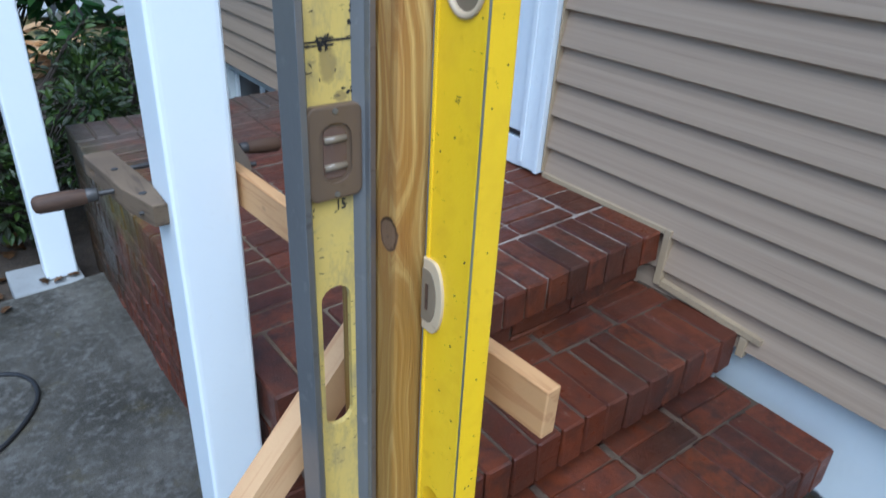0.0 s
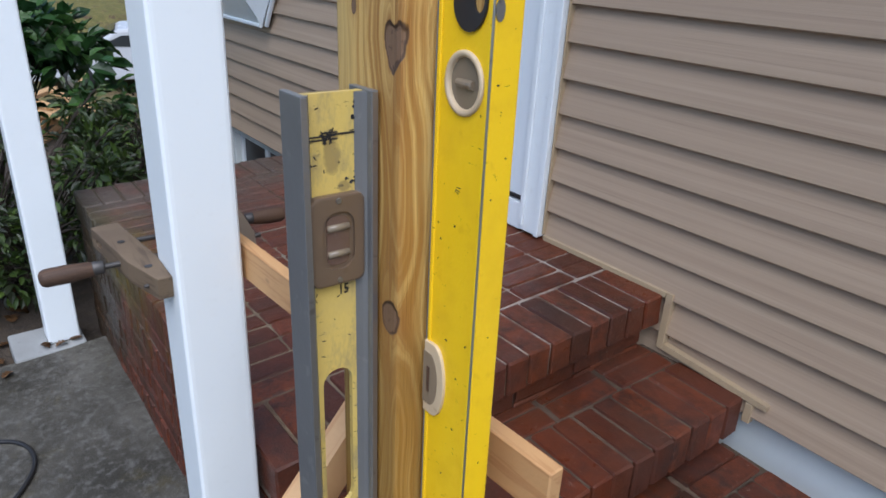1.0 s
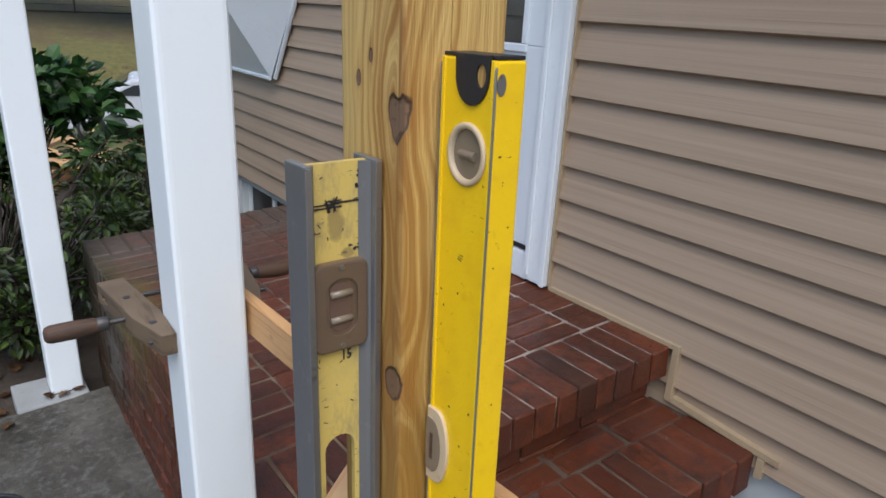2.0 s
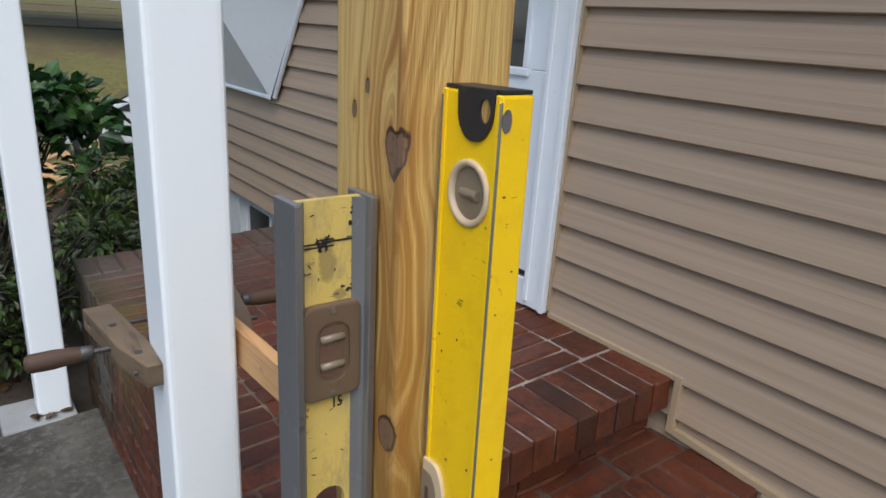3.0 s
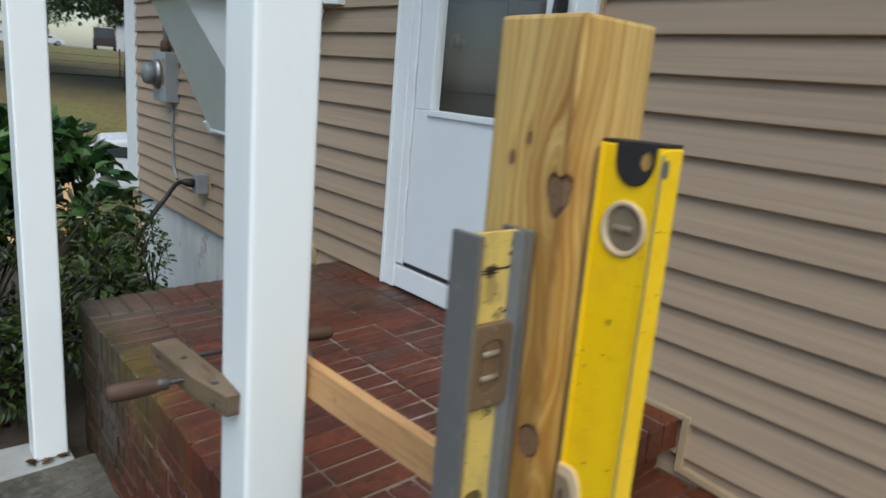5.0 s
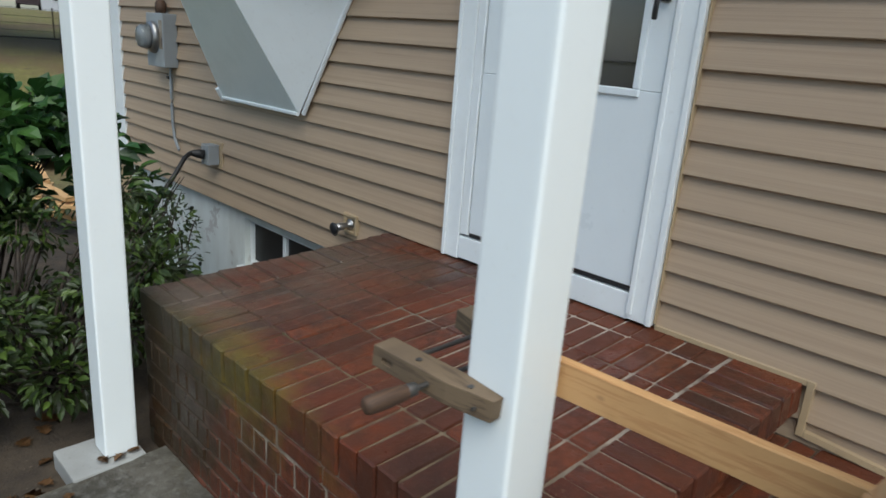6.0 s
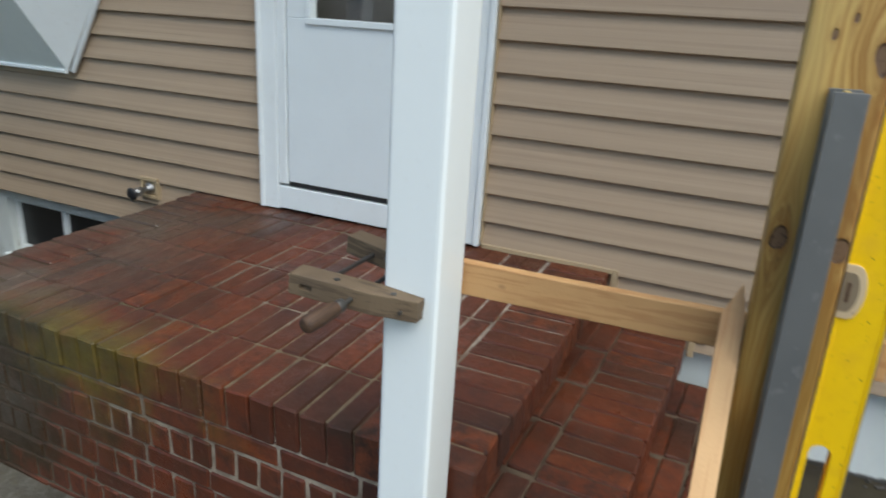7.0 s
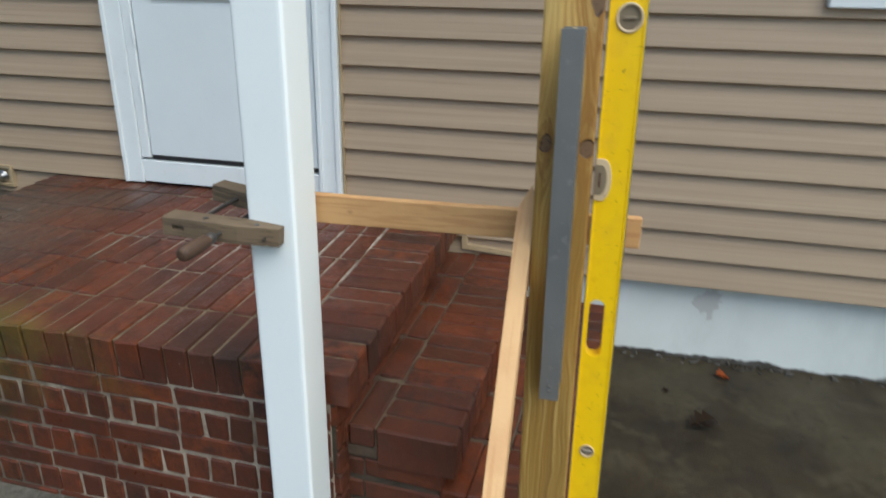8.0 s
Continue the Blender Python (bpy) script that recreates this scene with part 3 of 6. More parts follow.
def pavement():
    bm = bmesh.new()
    nx, ny = 30, 40
    x0, x1, y0, y1 = -3.2, WALL + 0.03, -3.6, 2.70
    top = [[bm.verts.new((x0 + (x1 - x0) * i / nx, y0 + (y1 - y0) * j / ny, 0)) for i in range(nx + 1)] for j in range(ny + 1)]
    for row in top:
        for v in row:
            v.co.z = slab_z(v.co.x, v.co.y) + 0.004 * noise.noise((v.co.x * 3, v.co.y * 3, 1.0))
    faces = [bm.faces.new((top[j][i], top[j][i + 1], top[j + 1][i + 1], top[j + 1][i])) for j in range(ny) for i in range(nx)]
    made = bmesh.ops.extrude_face_region(bm, geom=faces)["geom"]
    for v in made:
        if isinstance(v, bmesh.types.BMVert):
            v.co.z += 0.0
    for row in top:
        for v in row:
            v.co.z -= 0.12
    return single("pavement", bm, CONCRETE, "stained damp grey concrete slab round the brick stoop", "pavement", "structure")


pavement()
pad = box(bmesh.new(), (0.095, 2.69, -0.16), (0.330, 2.90, slab_z(0.2, 2.8) + 0.006), 0.008, None, 2)
single("footing_pad", pad, worn_paint("pad_concrete", (0.29, 0.30, 0.295), (0.17, 0.17, 0.155), 0.85, 0.5, 0.002), "light grey concrete footing pad under a white post", "footing", "structure")


# ---------------------------------------------------------------- house wall
def house():
    y0, y1, top = -5.0, 5.90, 2.82
    door = (1.585, 2.435, 0.60, 2.72)
    win = (-0.87, -0.05, 1.405, 2.42)
    bw = (3.42, 4.19, 0.06, 0.362)
    bm = bmesh.new()
    back = WALL + 0.20
    zb = SIDING_BOTTOM
    for a, b, c, d in ((y0, win[0], zb, top), (win[0], win[1], zb, win[2]), (win[0], win[1], win[3], top), (win[1], door[0], zb, top),
                       (door[0], door[1], zb, door[2]), (door[0], door[1], door[3], top), (door[1], y1, zb, top)):
        box(bm, (WALL + 0.002, a, c), (back, b, d))
    wall = single("wall_house", bm, CHANNEL, "house wall clad in tan horizontal vinyl siding", "wall", "structure")
    # far side, back and roof close the house
    bm = bmesh.new()
    box(bm, (WALL + 0.002, y1 - 0.0, -0.5), (7.0, y1 + 0.15, top))
    box(bm, (6.9, y0, -0.5), (7.05, y1, top))
    box(bm, (WALL + 0.002, y0 - 0.15, -0.5), (7.05, y0, top))
    single("wall_back", bm, CHANNEL, "plain outer walls of the house", "wall", "structure")
    # roof is out of view; its low, deep eave is there to shade the siding
    bm = bmesh.new()
    prism_of(bm, [(WALL - 0.50, top - 0.12), (WALL - 0.50, top), (4.3, top + 1.8), (7.4, top), (7.4, top - 0.12), (WALL + 0.1, top - 0.12)], "y", y0 - 0.3, y1 + 0.3)
    single("roof", bm, ASPHALT, "unseen grey shingle roof, eave set low to shade the siding", "roof", "structure")
    # basement wall
    bm = bmesh.new()
    fx = WALL + 0.024
    for a, b, c, d in ((y0, bw[0], -0.6, zb + 0.02), (bw[0], bw[1], -0.6, bw[2]), (bw[0], bw[1], bw[3], zb + 0.02), (bw[1], y1, -0.6, zb + 0.02)):
        box(bm, (fx, a, c), (back + 0.02, b, d))
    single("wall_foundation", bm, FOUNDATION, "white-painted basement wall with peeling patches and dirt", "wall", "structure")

    # siding courses
    def profile(z):
        return [(WALL + 0.001, z + 0.006), (WALL - 0.0215, z), (WALL - 0.0245, z + 0.003), (WALL - 0.0235, z + 0.010), (WALL - 0.0030, z + LAP + 0.006), (WALL + 0.001, z + LAP + 0.006)]

    n = int((top - SIDING_BOTTOM) / LAP)
    for i in range(n):
        z = SIDING_BOTTOM + LAP * i
        spans = []
        blocks = sorted((a, b) for a, b, c, d in ((1.5300, 2.4790, 0.55, 2.76), (-0.925, 0.002, 1.405, 2.47)) if z + 0.5 * LAP > c and z + 0.5 * LAP < d)
        at = y0
        for a, b in blocks:
            spans.append((at, a))
            at = b
        spans.append((at, y1))
        for a, b in spans:
            bm = prism_of(bmesh.new(), profile(z), "y", a, b)
            part("siding_course", bm, SIDING, wall)
    # corner post of the siding
    part("corner_post", box(bmesh.new(), (WALL - 0.028, y1 - 0.07, SIDING_BOTTOM - 0.01), (WALL + 0.05, y1 + 0.17, top), 0.003), TRIM_WHITE, wall, "white vinyl corner post")

    # stepped tan channel where the siding meets the stoop
    bm = bmesh.new()
    X0, X1 = WALL - 0.030, WALL - 0.004
    box(bm, (X0, 1.0735, 0.623), (X1, 1.5285, 0.639), 0.0015)
    single("trim_upper", bm, CHANNEL, "tan vinyl channel along the top of the brick landing", "trim", "structure")
    bm = bmesh.new()
    box(bm, (X0, 1.052, 0.474), (X1, 1.0725, 0.639), 0.0015)
    single("trim_riser", bm, CHANNEL, "tan vinyl channel beside the brick riser", "trim", "structure")
    bm = bmesh.new()
    prism_of(bm, [(1.0505, 0.474), (1.0505, 0.492), (0.750, 0.471), (0.750, 0.455)], "x", X0, X1)
    box(bm, (X0, 0.782, 0.400), (X1, 0.802, 0.455), 0.0015)
    single("trim_lower", bm, CHANNEL, "tan vinyl channel along the second brick tread", "trim", "structure")

    # window above the steps
    w = thing("window_1", (WALL, (win[0] + win[1]) / 2, win[2]), "white vinyl window in the tan siding", "window", kind="structure")
    a, b, c, d = win
    for name, lo, hi in (("window_sill", (WALL - 0.045, a - 0.05, c - 0.055), (WALL + 0.06, b + 0.05, c)), ("window_head", (WALL - 0.035, a - 0.05, d), (WALL + 0.06, b + 0.05, d + 0.05)),
                         ("window_jamb", (WALL - 0.035, a - 0.05, c + 0.001), (WALL + 0.06, a, d - 0.001)), ("window_jamb", (WALL - 0.035, b, c + 0.001), (WALL + 0.06, b + 0.05, d - 0.001)),
                         ("meeting_rail", (WALL + 0.0, a + 0.001, (c + d) / 2 - 0.02), (WALL + 0.05, b - 0.001, (c + d) / 2 + 0.02))):
        part(name, box(bmesh.new(), lo, hi, 0.004), TRIM_WHITE, w)
    for lo, hi in (((c + 0.002), (c + d) / 2 - 0.022), ((c + d) / 2 + 0.022, d - 0.002)):
        ob = part("pane", box(bmesh.new(), (WALL + 0.02, a + 0.002, lo), (WALL + 0.026, b - 0.002, hi)), GLASS, w)
    part("blind", box(bmesh.new(), (WALL + 0.08, a + 0.002, c), (WALL + 0.09, b - 0.002, d)), INNER_DOOR, w)

    # basement window
    w = thing("window_2", (WALL, (bw[0] + bw[1]) / 2, bw[2]), "dark basement window in a white frame", "window", kind="structure")
    a, b, c, d = bw
    for name, lo, hi in (("window_sill", (WALL - 0.02, a - 0.03, c - 0.05), (WALL + 0.12, b + 0.03, c - 0.001)), ("window_frame", (WALL + 0.06, a + 0.001, c + 0.001), (WALL + 0.10, b - 0.001, c + 0.035)),
                         ("window_frame", (WALL + 0.06, a + 0.001, d - 0.03), (WALL + 0.10, b - 0.001, d - 0.001)), ("window_frame", (WALL + 0.06, a + 0.001, c + 0.036), (WALL + 0.10, a + 0.03, d - 0.031)),
                         ("window_frame", (WALL + 0.06, b - 0.03, c + 0.036), (WALL + 0.10, b - 0.001, d - 0.031)), ("mullion", (WALL + 0.06, 3.795, c + 0.036), (WALL + 0.10, 3.83, d - 0.031))):
        part(name, box(bmesh.new(), lo, hi, 0.003), TRIM_WHITE, w)
    for lo, hi in ((a + 0.031, 3.794), (3.831, b - 0.031)):
        part("pane", box(bmesh.new(), (WALL + 0.078, lo, c + 0.037), (WALL + 0.083, hi, d - 0.032)), CELLAR_GLASS, w)


house()


# ---------------------------------------------------------------- storm door
def storm_door():
    d = thing("door_1", (WALL, 2.0048, 0.62), "white storm door with an upper glass panel, closed", "door", kind="structure")
    X = WALL - 0.042
    # trim
    for name, lo, hi in (("door_trim", (X, 1.5375, 0.632), (WALL + 0.06, 1.6243, 2.68)), ("door_trim", (X, 2.3907, 0.622), (WALL + 0.06, 2.4700, 2.68)),
                         ("door_head", (X, 1.5375, 2.681), (WALL + 0.06, 2.4700, 2.76)), ("door_sill", (X + 0.004, 1.6252, 0.627), (WALL + 0.08, 2.3898, 0.716))):
        part(name, box(bmesh.new(), lo, hi, 0.004, None, 2), TRIM_WHITE, d)
    # grooved outer edges of the trim
    part("trim_bead", box(bmesh.new(), (X - 0.008, 1.5355, 0.632), (X - 0.0005, 1.5545, 2.68), 0.002), TRIM_WHITE, d)
    part("trim_bead", box(bmesh.new(), (X - 0.008, 1.6063, 0.650), (X - 0.0005, 1.6234, 2.68), 0.002), TRIM_WHITE, d)
    part("trim_bead", box(bmesh.new(), (X - 0.008, 2.4556, 0.622), (X - 0.0005, 2.4736, 2.68), 0.002), TRIM_WHITE, d)
    for ya, yb, zz in ((1.5290, 1.5350, 0.6405), (2.4740, 2.4800, 0.62)):
        part("side_channel", box(bmesh.new(), (WALL - 0.030, ya, zz), (WALL + 0.002, yb, 2.76), 0.0015), CHANNEL, d, "tan vinyl channel")
    # hinge rail
    part("hinge_rail", box(bmesh.new(), (X + 0.004, 2.3492, 0.726), (WALL + 0.03, 2.3893, 2.678), 0.003), TRIM_WHITE, d)
    for z in (0.95, 1.16, 1.42, 1.9, 2.3):
        part("hinge", rod(bmesh.new(), (X, 2.3478, z), (X, 2.3478, z + 0.085), 0.005, None, 10), TRIM_WHITE, d)
    # door leaf: frame round the glass and a flat lower panel
    g0, g1, h0, h1 = 1.7226, 2.2392, 1.345, 2.50
    a, b, c, e = 1.6315, 2.3438, 0.738, 2.672
    x0, x1 = X + 0.008, WALL + 0.006
    leaf = part("door_leaf", box(bmesh.new(), (x0, a, c), (x1, b, h0), 0.003, None, 2), DOOR_WHITE, d)
    part("stile", box(bmesh.new(), (x0, a, h0 + 0.0005), (x1, g0, e), 0.003), DOOR_WHITE, d)
    part("stile", box(bmesh.new(), (x0, g1, h0 + 0.0005), (x1, b, e), 0.003), DOOR_WHITE, d)
    part("top_rail", box(bmesh.new(), (x0, g0 + 0.0005, h1), (x1, g1 - 0.0005, e), 0.003), DOOR_WHITE, d)
    bm = bmesh.new()
    for lo, hi in (((x0 - 0.010, g0 - 0.018, h0 - 0.02), (x0 + 0.02, g1 + 0.018, h0 + 0.004)), ((x0 - 0.010, g0 - 0.018, h1 - 0.004), (x0 + 0.02, g1 + 0.018, h1 + 0.018)),
                   ((x0 - 0.010, g0 - 0.018, h0 + 0.0045), (x0 + 0.02, g0 + 0.004, h1 - 0.0045)), ((x0 - 0.010, g1 - 0.004, h0 + 0.0045), (x0 + 0.02, g1 + 0.018, h1 - 0.0045))):
        box(bm, lo, hi, 0.003)
    part("glass_frame", bm, DOOR_WHITE, d)
    pane = part("pane", box(bmesh.new(), (x0 + 0.012, g0 - 0.002, h0 - 0.002), (x0 + 0.016, g1 + 0.002, h1 + 0.002)), GLASS, d)
    pane.visible_shadow = False
    # black strip paints the shaded gap below the door leaf
    part("door_gap", box(bmesh.new(), (x0 + 0.004, a, c - 0.017), (x1, b, c - 0.0005), 0.001), BLACK, d, "black strip painted for the shaded gap under the door")
    # lever handle
    hy, hz = 1.6622, 1.57
    hd = part("handle", tube(bmesh.new(), spline([(x0 - 0.035, hy, hz + 0.16), (x0 - 0.045, hy, hz + 0.08), (x0 - 0.05, hy + 0.004, hz + 0.02), (x0 - 0.038, hy + 0.012, hz - 0.02)]), 0.008), BLACK, d, "black metal pull handle")
    part("handle_plate", box(bmesh.new(), (x0 - 0.02, hy - 0.016, hz + 0.03), (x0 - 0.0005, hy + 0.016, hz + 0.26), 0.006, None, 2), BLACK, hd)
    # the house door behind it
    inner = thing("door_2", (WALL + 0.12, 2.0048, 0.62), "closed grey house door with panels behind the storm door", "door", kind="structure")
    bx = WALL + 0.09
    slab = part("door_leaf", box(bmesh.new(), (bx, 1.5829, 0.64), (bx + 0.045, 2.4312, 2.718), 0.003), INNER_DOOR, inner)
    for ya, yb in ((1.66, 1.96), (2.02, 2.32)):
        for za, zb2 in ((1.80, 2.05), (1.42, 1.74)):
            part("panel", box(bmesh.new(), (bx - 0.008, ya, za), (bx - 0.0005, yb, zb2), 0.006), INNER_DOOR, inner)
    for k in range(4):
        part("light", box(bmesh.new(), (bx - 0.004, 1.66 + 0.168 * k, 2.12), (bx - 0.0005, 1.66 + 0.168 * k + 0.145, 2.32), 0.001), CAR_GLASS, inner)
    part("knob", turned(bmesh.new(), (bx - 0.06, 2.22, 1.60), (bx - 0.0005, 2.22, 1.60), ((0, 0.012), (0.08, 0.024), (0.35, 0.028), (0.6, 0.018), (0.7, 0.012), (0.9, 0.012), (0.92, 0.026), (1, 0.026))), BLACK, inner, "dark round knob", True)


storm_door()


# ---------------------------------------------------------------- bay window skirt
def bay():
    b = thing("bay_window", (WALL, 3.9, 1.05), "white bay window with a sloping grey skirt", "bay window", kind="structure")
    zb, zt = 1.056, 1.735
    lo0, lo1 = (WALL - 0.06, 3.50), (WALL - 0.06, 4.265)
    f0, f1 = (1.06, 3.64), (1.06, 4.11)
    w0, w1 = (WALL - 0.02, 3.09), (WALL - 0.02, 4.68)

    def panel(name, pts, mat):
        bm = bmesh.new()
        vs = [bm.verts.new(p) for p in pts]
        f = bm.faces.new(vs)
        f.normal_update()
        made = bmesh.ops.extrude_face_region(bm, geom=[f])["geom"]
        n = f.normal.copy()
        if n.x > 0:
            n = -n
        for v in made:
            if isinstance(v, bmesh.types.BMVert):
                v.co -= n * 0.012
        part(name, bm, mat, b)

    panel("skirt_front", [(lo0[0], lo0[1] + 0.004, zb), (lo1[0], lo1[1] - 0.004, zb), (f1[0], f1[1] - 0.004, zt), (f0[0], f0[1] + 0.004, zt)], SKIRT_GREY)
    panel("skirt_side", [(lo0[0], lo0[1] - 0.004, zb), (f0[0], f0[1] - 0.004, zt), (w0[0], w0[1], zt)], TRIM_WHITE)
    panel("skirt_side", [(lo1[0], lo1[1] + 0.004, zb), (w1[0], w1[1], zt), (f1[0], f1[1] + 0.004, zt)], TRIM_WHITE)
    # white strips along the seams
    for p, q, r in (((lo0[0] - 0.004, lo0[1], zb), (lo1[0] - 0.004, lo1[1], zb), 0.010), ((lo0[0] + 0.02, lo0[1] - 0.01, zb), (w0[0] + 0.0, w0[1] - 0.01, zt), 0.012), ((lo1[0], lo1[1], zb - 0.01), (lo1[0] - 0.04, lo1[1] - 0.012, zb + 0.05), 0.013)):
        part("seam_strip", rod(bmesh.new(), p, q, r, None, 6), TRIM_WHITE, b)
    # platform and window body above the skirt
    bm = prism_of(bmesh.new(), [(WALL, 2.90), (WALL - 0.05, 2.90), (1.02, 3.61), (1.02, 4.14), (WALL - 0.05, 4.85), (WALL, 4.85)], "z", zt + 0.001, zt + 0.07, 0.004)
    part("platform", bm, TRIM_WHITE, b)
    bm = prism_of(bmesh.new(), [(WALL, 2.98), (WALL - 0.03, 2.98), (1.10, 3.66), (1.10, 4.09), (WALL - 0.03, 4.78), (WALL, 4.78)], "z", zt + 0.071, 2.69)
    part("body", bm, TRIM_WHITE, b)


bay()


# ---------------------------------------------------------------- white porch posts
def white_post(x0, x1, y0, y1, z0, label):
    p = thing("porch_post", ((x0 + x1) / 2, (y0 + y1) / 2, z0), label, "post", "white porch posts")
    part("sleeve", box(bmesh.new(), (x0, y0, z0), (x1, y1, 2.9), 0.010, None, 3), VINYL, p)
    return p


NEAR = (0.256, 0.359, 1.145, 1.243)
white_post(*NEAR, slab_z(0.30, 1.19) + 0.002, "white vinyl-sleeved porch post with a wooden clamp on it")
white_post(0.211, 0.318, 2.742, 2.842, slab_z(0.2, 2.8) + 0.008, "white vinyl-sleeved porch post standing on a concrete pad")


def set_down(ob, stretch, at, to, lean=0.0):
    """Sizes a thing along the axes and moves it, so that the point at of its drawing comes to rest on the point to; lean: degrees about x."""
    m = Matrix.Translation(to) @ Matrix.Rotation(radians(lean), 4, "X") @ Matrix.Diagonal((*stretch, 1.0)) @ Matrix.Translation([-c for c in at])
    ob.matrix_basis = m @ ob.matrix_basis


# ---------------------------------------------------------------- new wooden post
PX0, PX1, PY0, PY1, PTOP = 0.287, 0.383, 0.623, 0.717, 1.512

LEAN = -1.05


def wood_post():
    z0 = slab_z(0.33, 0.66) + 0.002
    p = thing("wooden_post", ((PX0 + PX1) / 2, (PY0 + PY1) / 2, z0), "new square treated-pine post with knots, held plumb by boards", "post")
    post = part("timber", box(bmesh.new(), (PX0, PY0, z0), (PX1, PY1, PTOP), 0.004, None, 2), TREATED, p)
    cut(post, box(bmesh.new(), (0.3275, PY0 - 0.01, 1.40), (0.3286, PY0 + 0.012, PTOP + 0.01)))
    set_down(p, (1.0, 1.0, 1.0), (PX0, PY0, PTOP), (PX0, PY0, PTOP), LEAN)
    return p


wood_post()


# ---------------------------------------------------------------- boards that hold it
def boards():
    a = math.atan2(0.3860 - 0.3610, 0.53)
    m = Matrix.Translation((0.3610, 1.250, 0)) @ Matrix.Rotation(a, 4, "Z")
    bm = box(bmesh.new(), (0.0, -0.735, 0.934), (0.019, 0.0, 0.993), 0.0015)
    bmesh.ops.subdivide_edges(bm, edges=[e for e in bm.edges if abs((e.verts[0].co - e.verts[1].co).y) > 0.5], cuts=24)
    for v in bm.verts:
        k = noise.noise((v.co.y * 9, v.co.z * 30, 0.0))
        v.co.z += 0.0015 * k
        v.co.x += 0.0008 * noise.noise((v.co.y * 14, v.co.z * 40, 5.0))
    bmesh.ops.transform(bm, matrix=m, verts=bm.verts)
    t = thing("spacer_board", (0.37, 0.9, 0.936), "rough pine board clamped between the white post and the wooden post", "board")
    part("plank", bm, PINE, t)
    part("screw", rod(bmesh.new(), (0.4035, 0.660, 0.972), (0.4135, 0.660, 0.972), 0.004, None, 10), BARE_METAL, t)

    # slanting brace from the ground to the post, with a split pointed top
    foot, head = Vector((-0.490, 0.7000, slab_z(-0.49, 0.70) + 0.004)), Vector((0.355, 0.7255, 1.000))
    d = (head - foot).normalized()
    up = Vector((-d.z, 0, d.x))
    side = d.cross(up).normalized()
    side = side if side.y > 0 else -side
    bm = bmesh.new()
    L = (head - foot).length
    rings = []
    n = 18
    for i in range(n + 1):
        c = foot + d * (L * i / n)
        w = 0.021 + 0.0008 * noise.noise((i * 0.7, 0, 3.0))
        rings.append([bm.verts.new(c + up * (sx * w) + side * (sy * 0.0155 + 0.0006 * noise.noise((i * 0.9, sx, sy)))) for sx, sy in ((-1, -1), (1, -1), (1, 1), (-1, 1))])
    for p, q in zip(rings, rings[1:]):
        for i in range(4):
            bm.faces.new((p[i], p[(i + 1) % 4], q[(i + 1) % 4], q[i]))
    bm.faces.new(rings[0][::-1])
    bm.faces.new(rings[-1])
    for v in bm.verts:
        v.co.z = max(v.co.z, slab_z(v.co.x, v.co.y) + 0.002)
    b = thing("brace", foot, "slanting pine brace with a split pointed top against the post", "brace")
    part("stick", bm, PINE_BRACE, b)
    bm = bmesh.new()
    top = head + d * 0.0004
    vs = [top + up * 0.0205 - side * 0.015, top + up * 0.0205 + side * 0.014, top - up * 0.002 - side * 0.0145, top + up * 0.006 + side * 0.013, top + d * 0.044 + up * 0.026 - side * 0.007, top + d * 0.018 + up * 0.008 - side * 0.003]
    bmesh.ops.convex_hull(bm, input=[bm.verts.new(v) for v in vs])
    part("splinter", bm, PINE_BRACE, b, "split pointed wood at the top")
    for k in (0.03, 0.062):
        c = head - d * k - side * 0.0158
        part("screw", rod(bmesh.new(), c, c - side * 0.0015, 0.0035, None, 10), BARE_METAL, b)


boards()


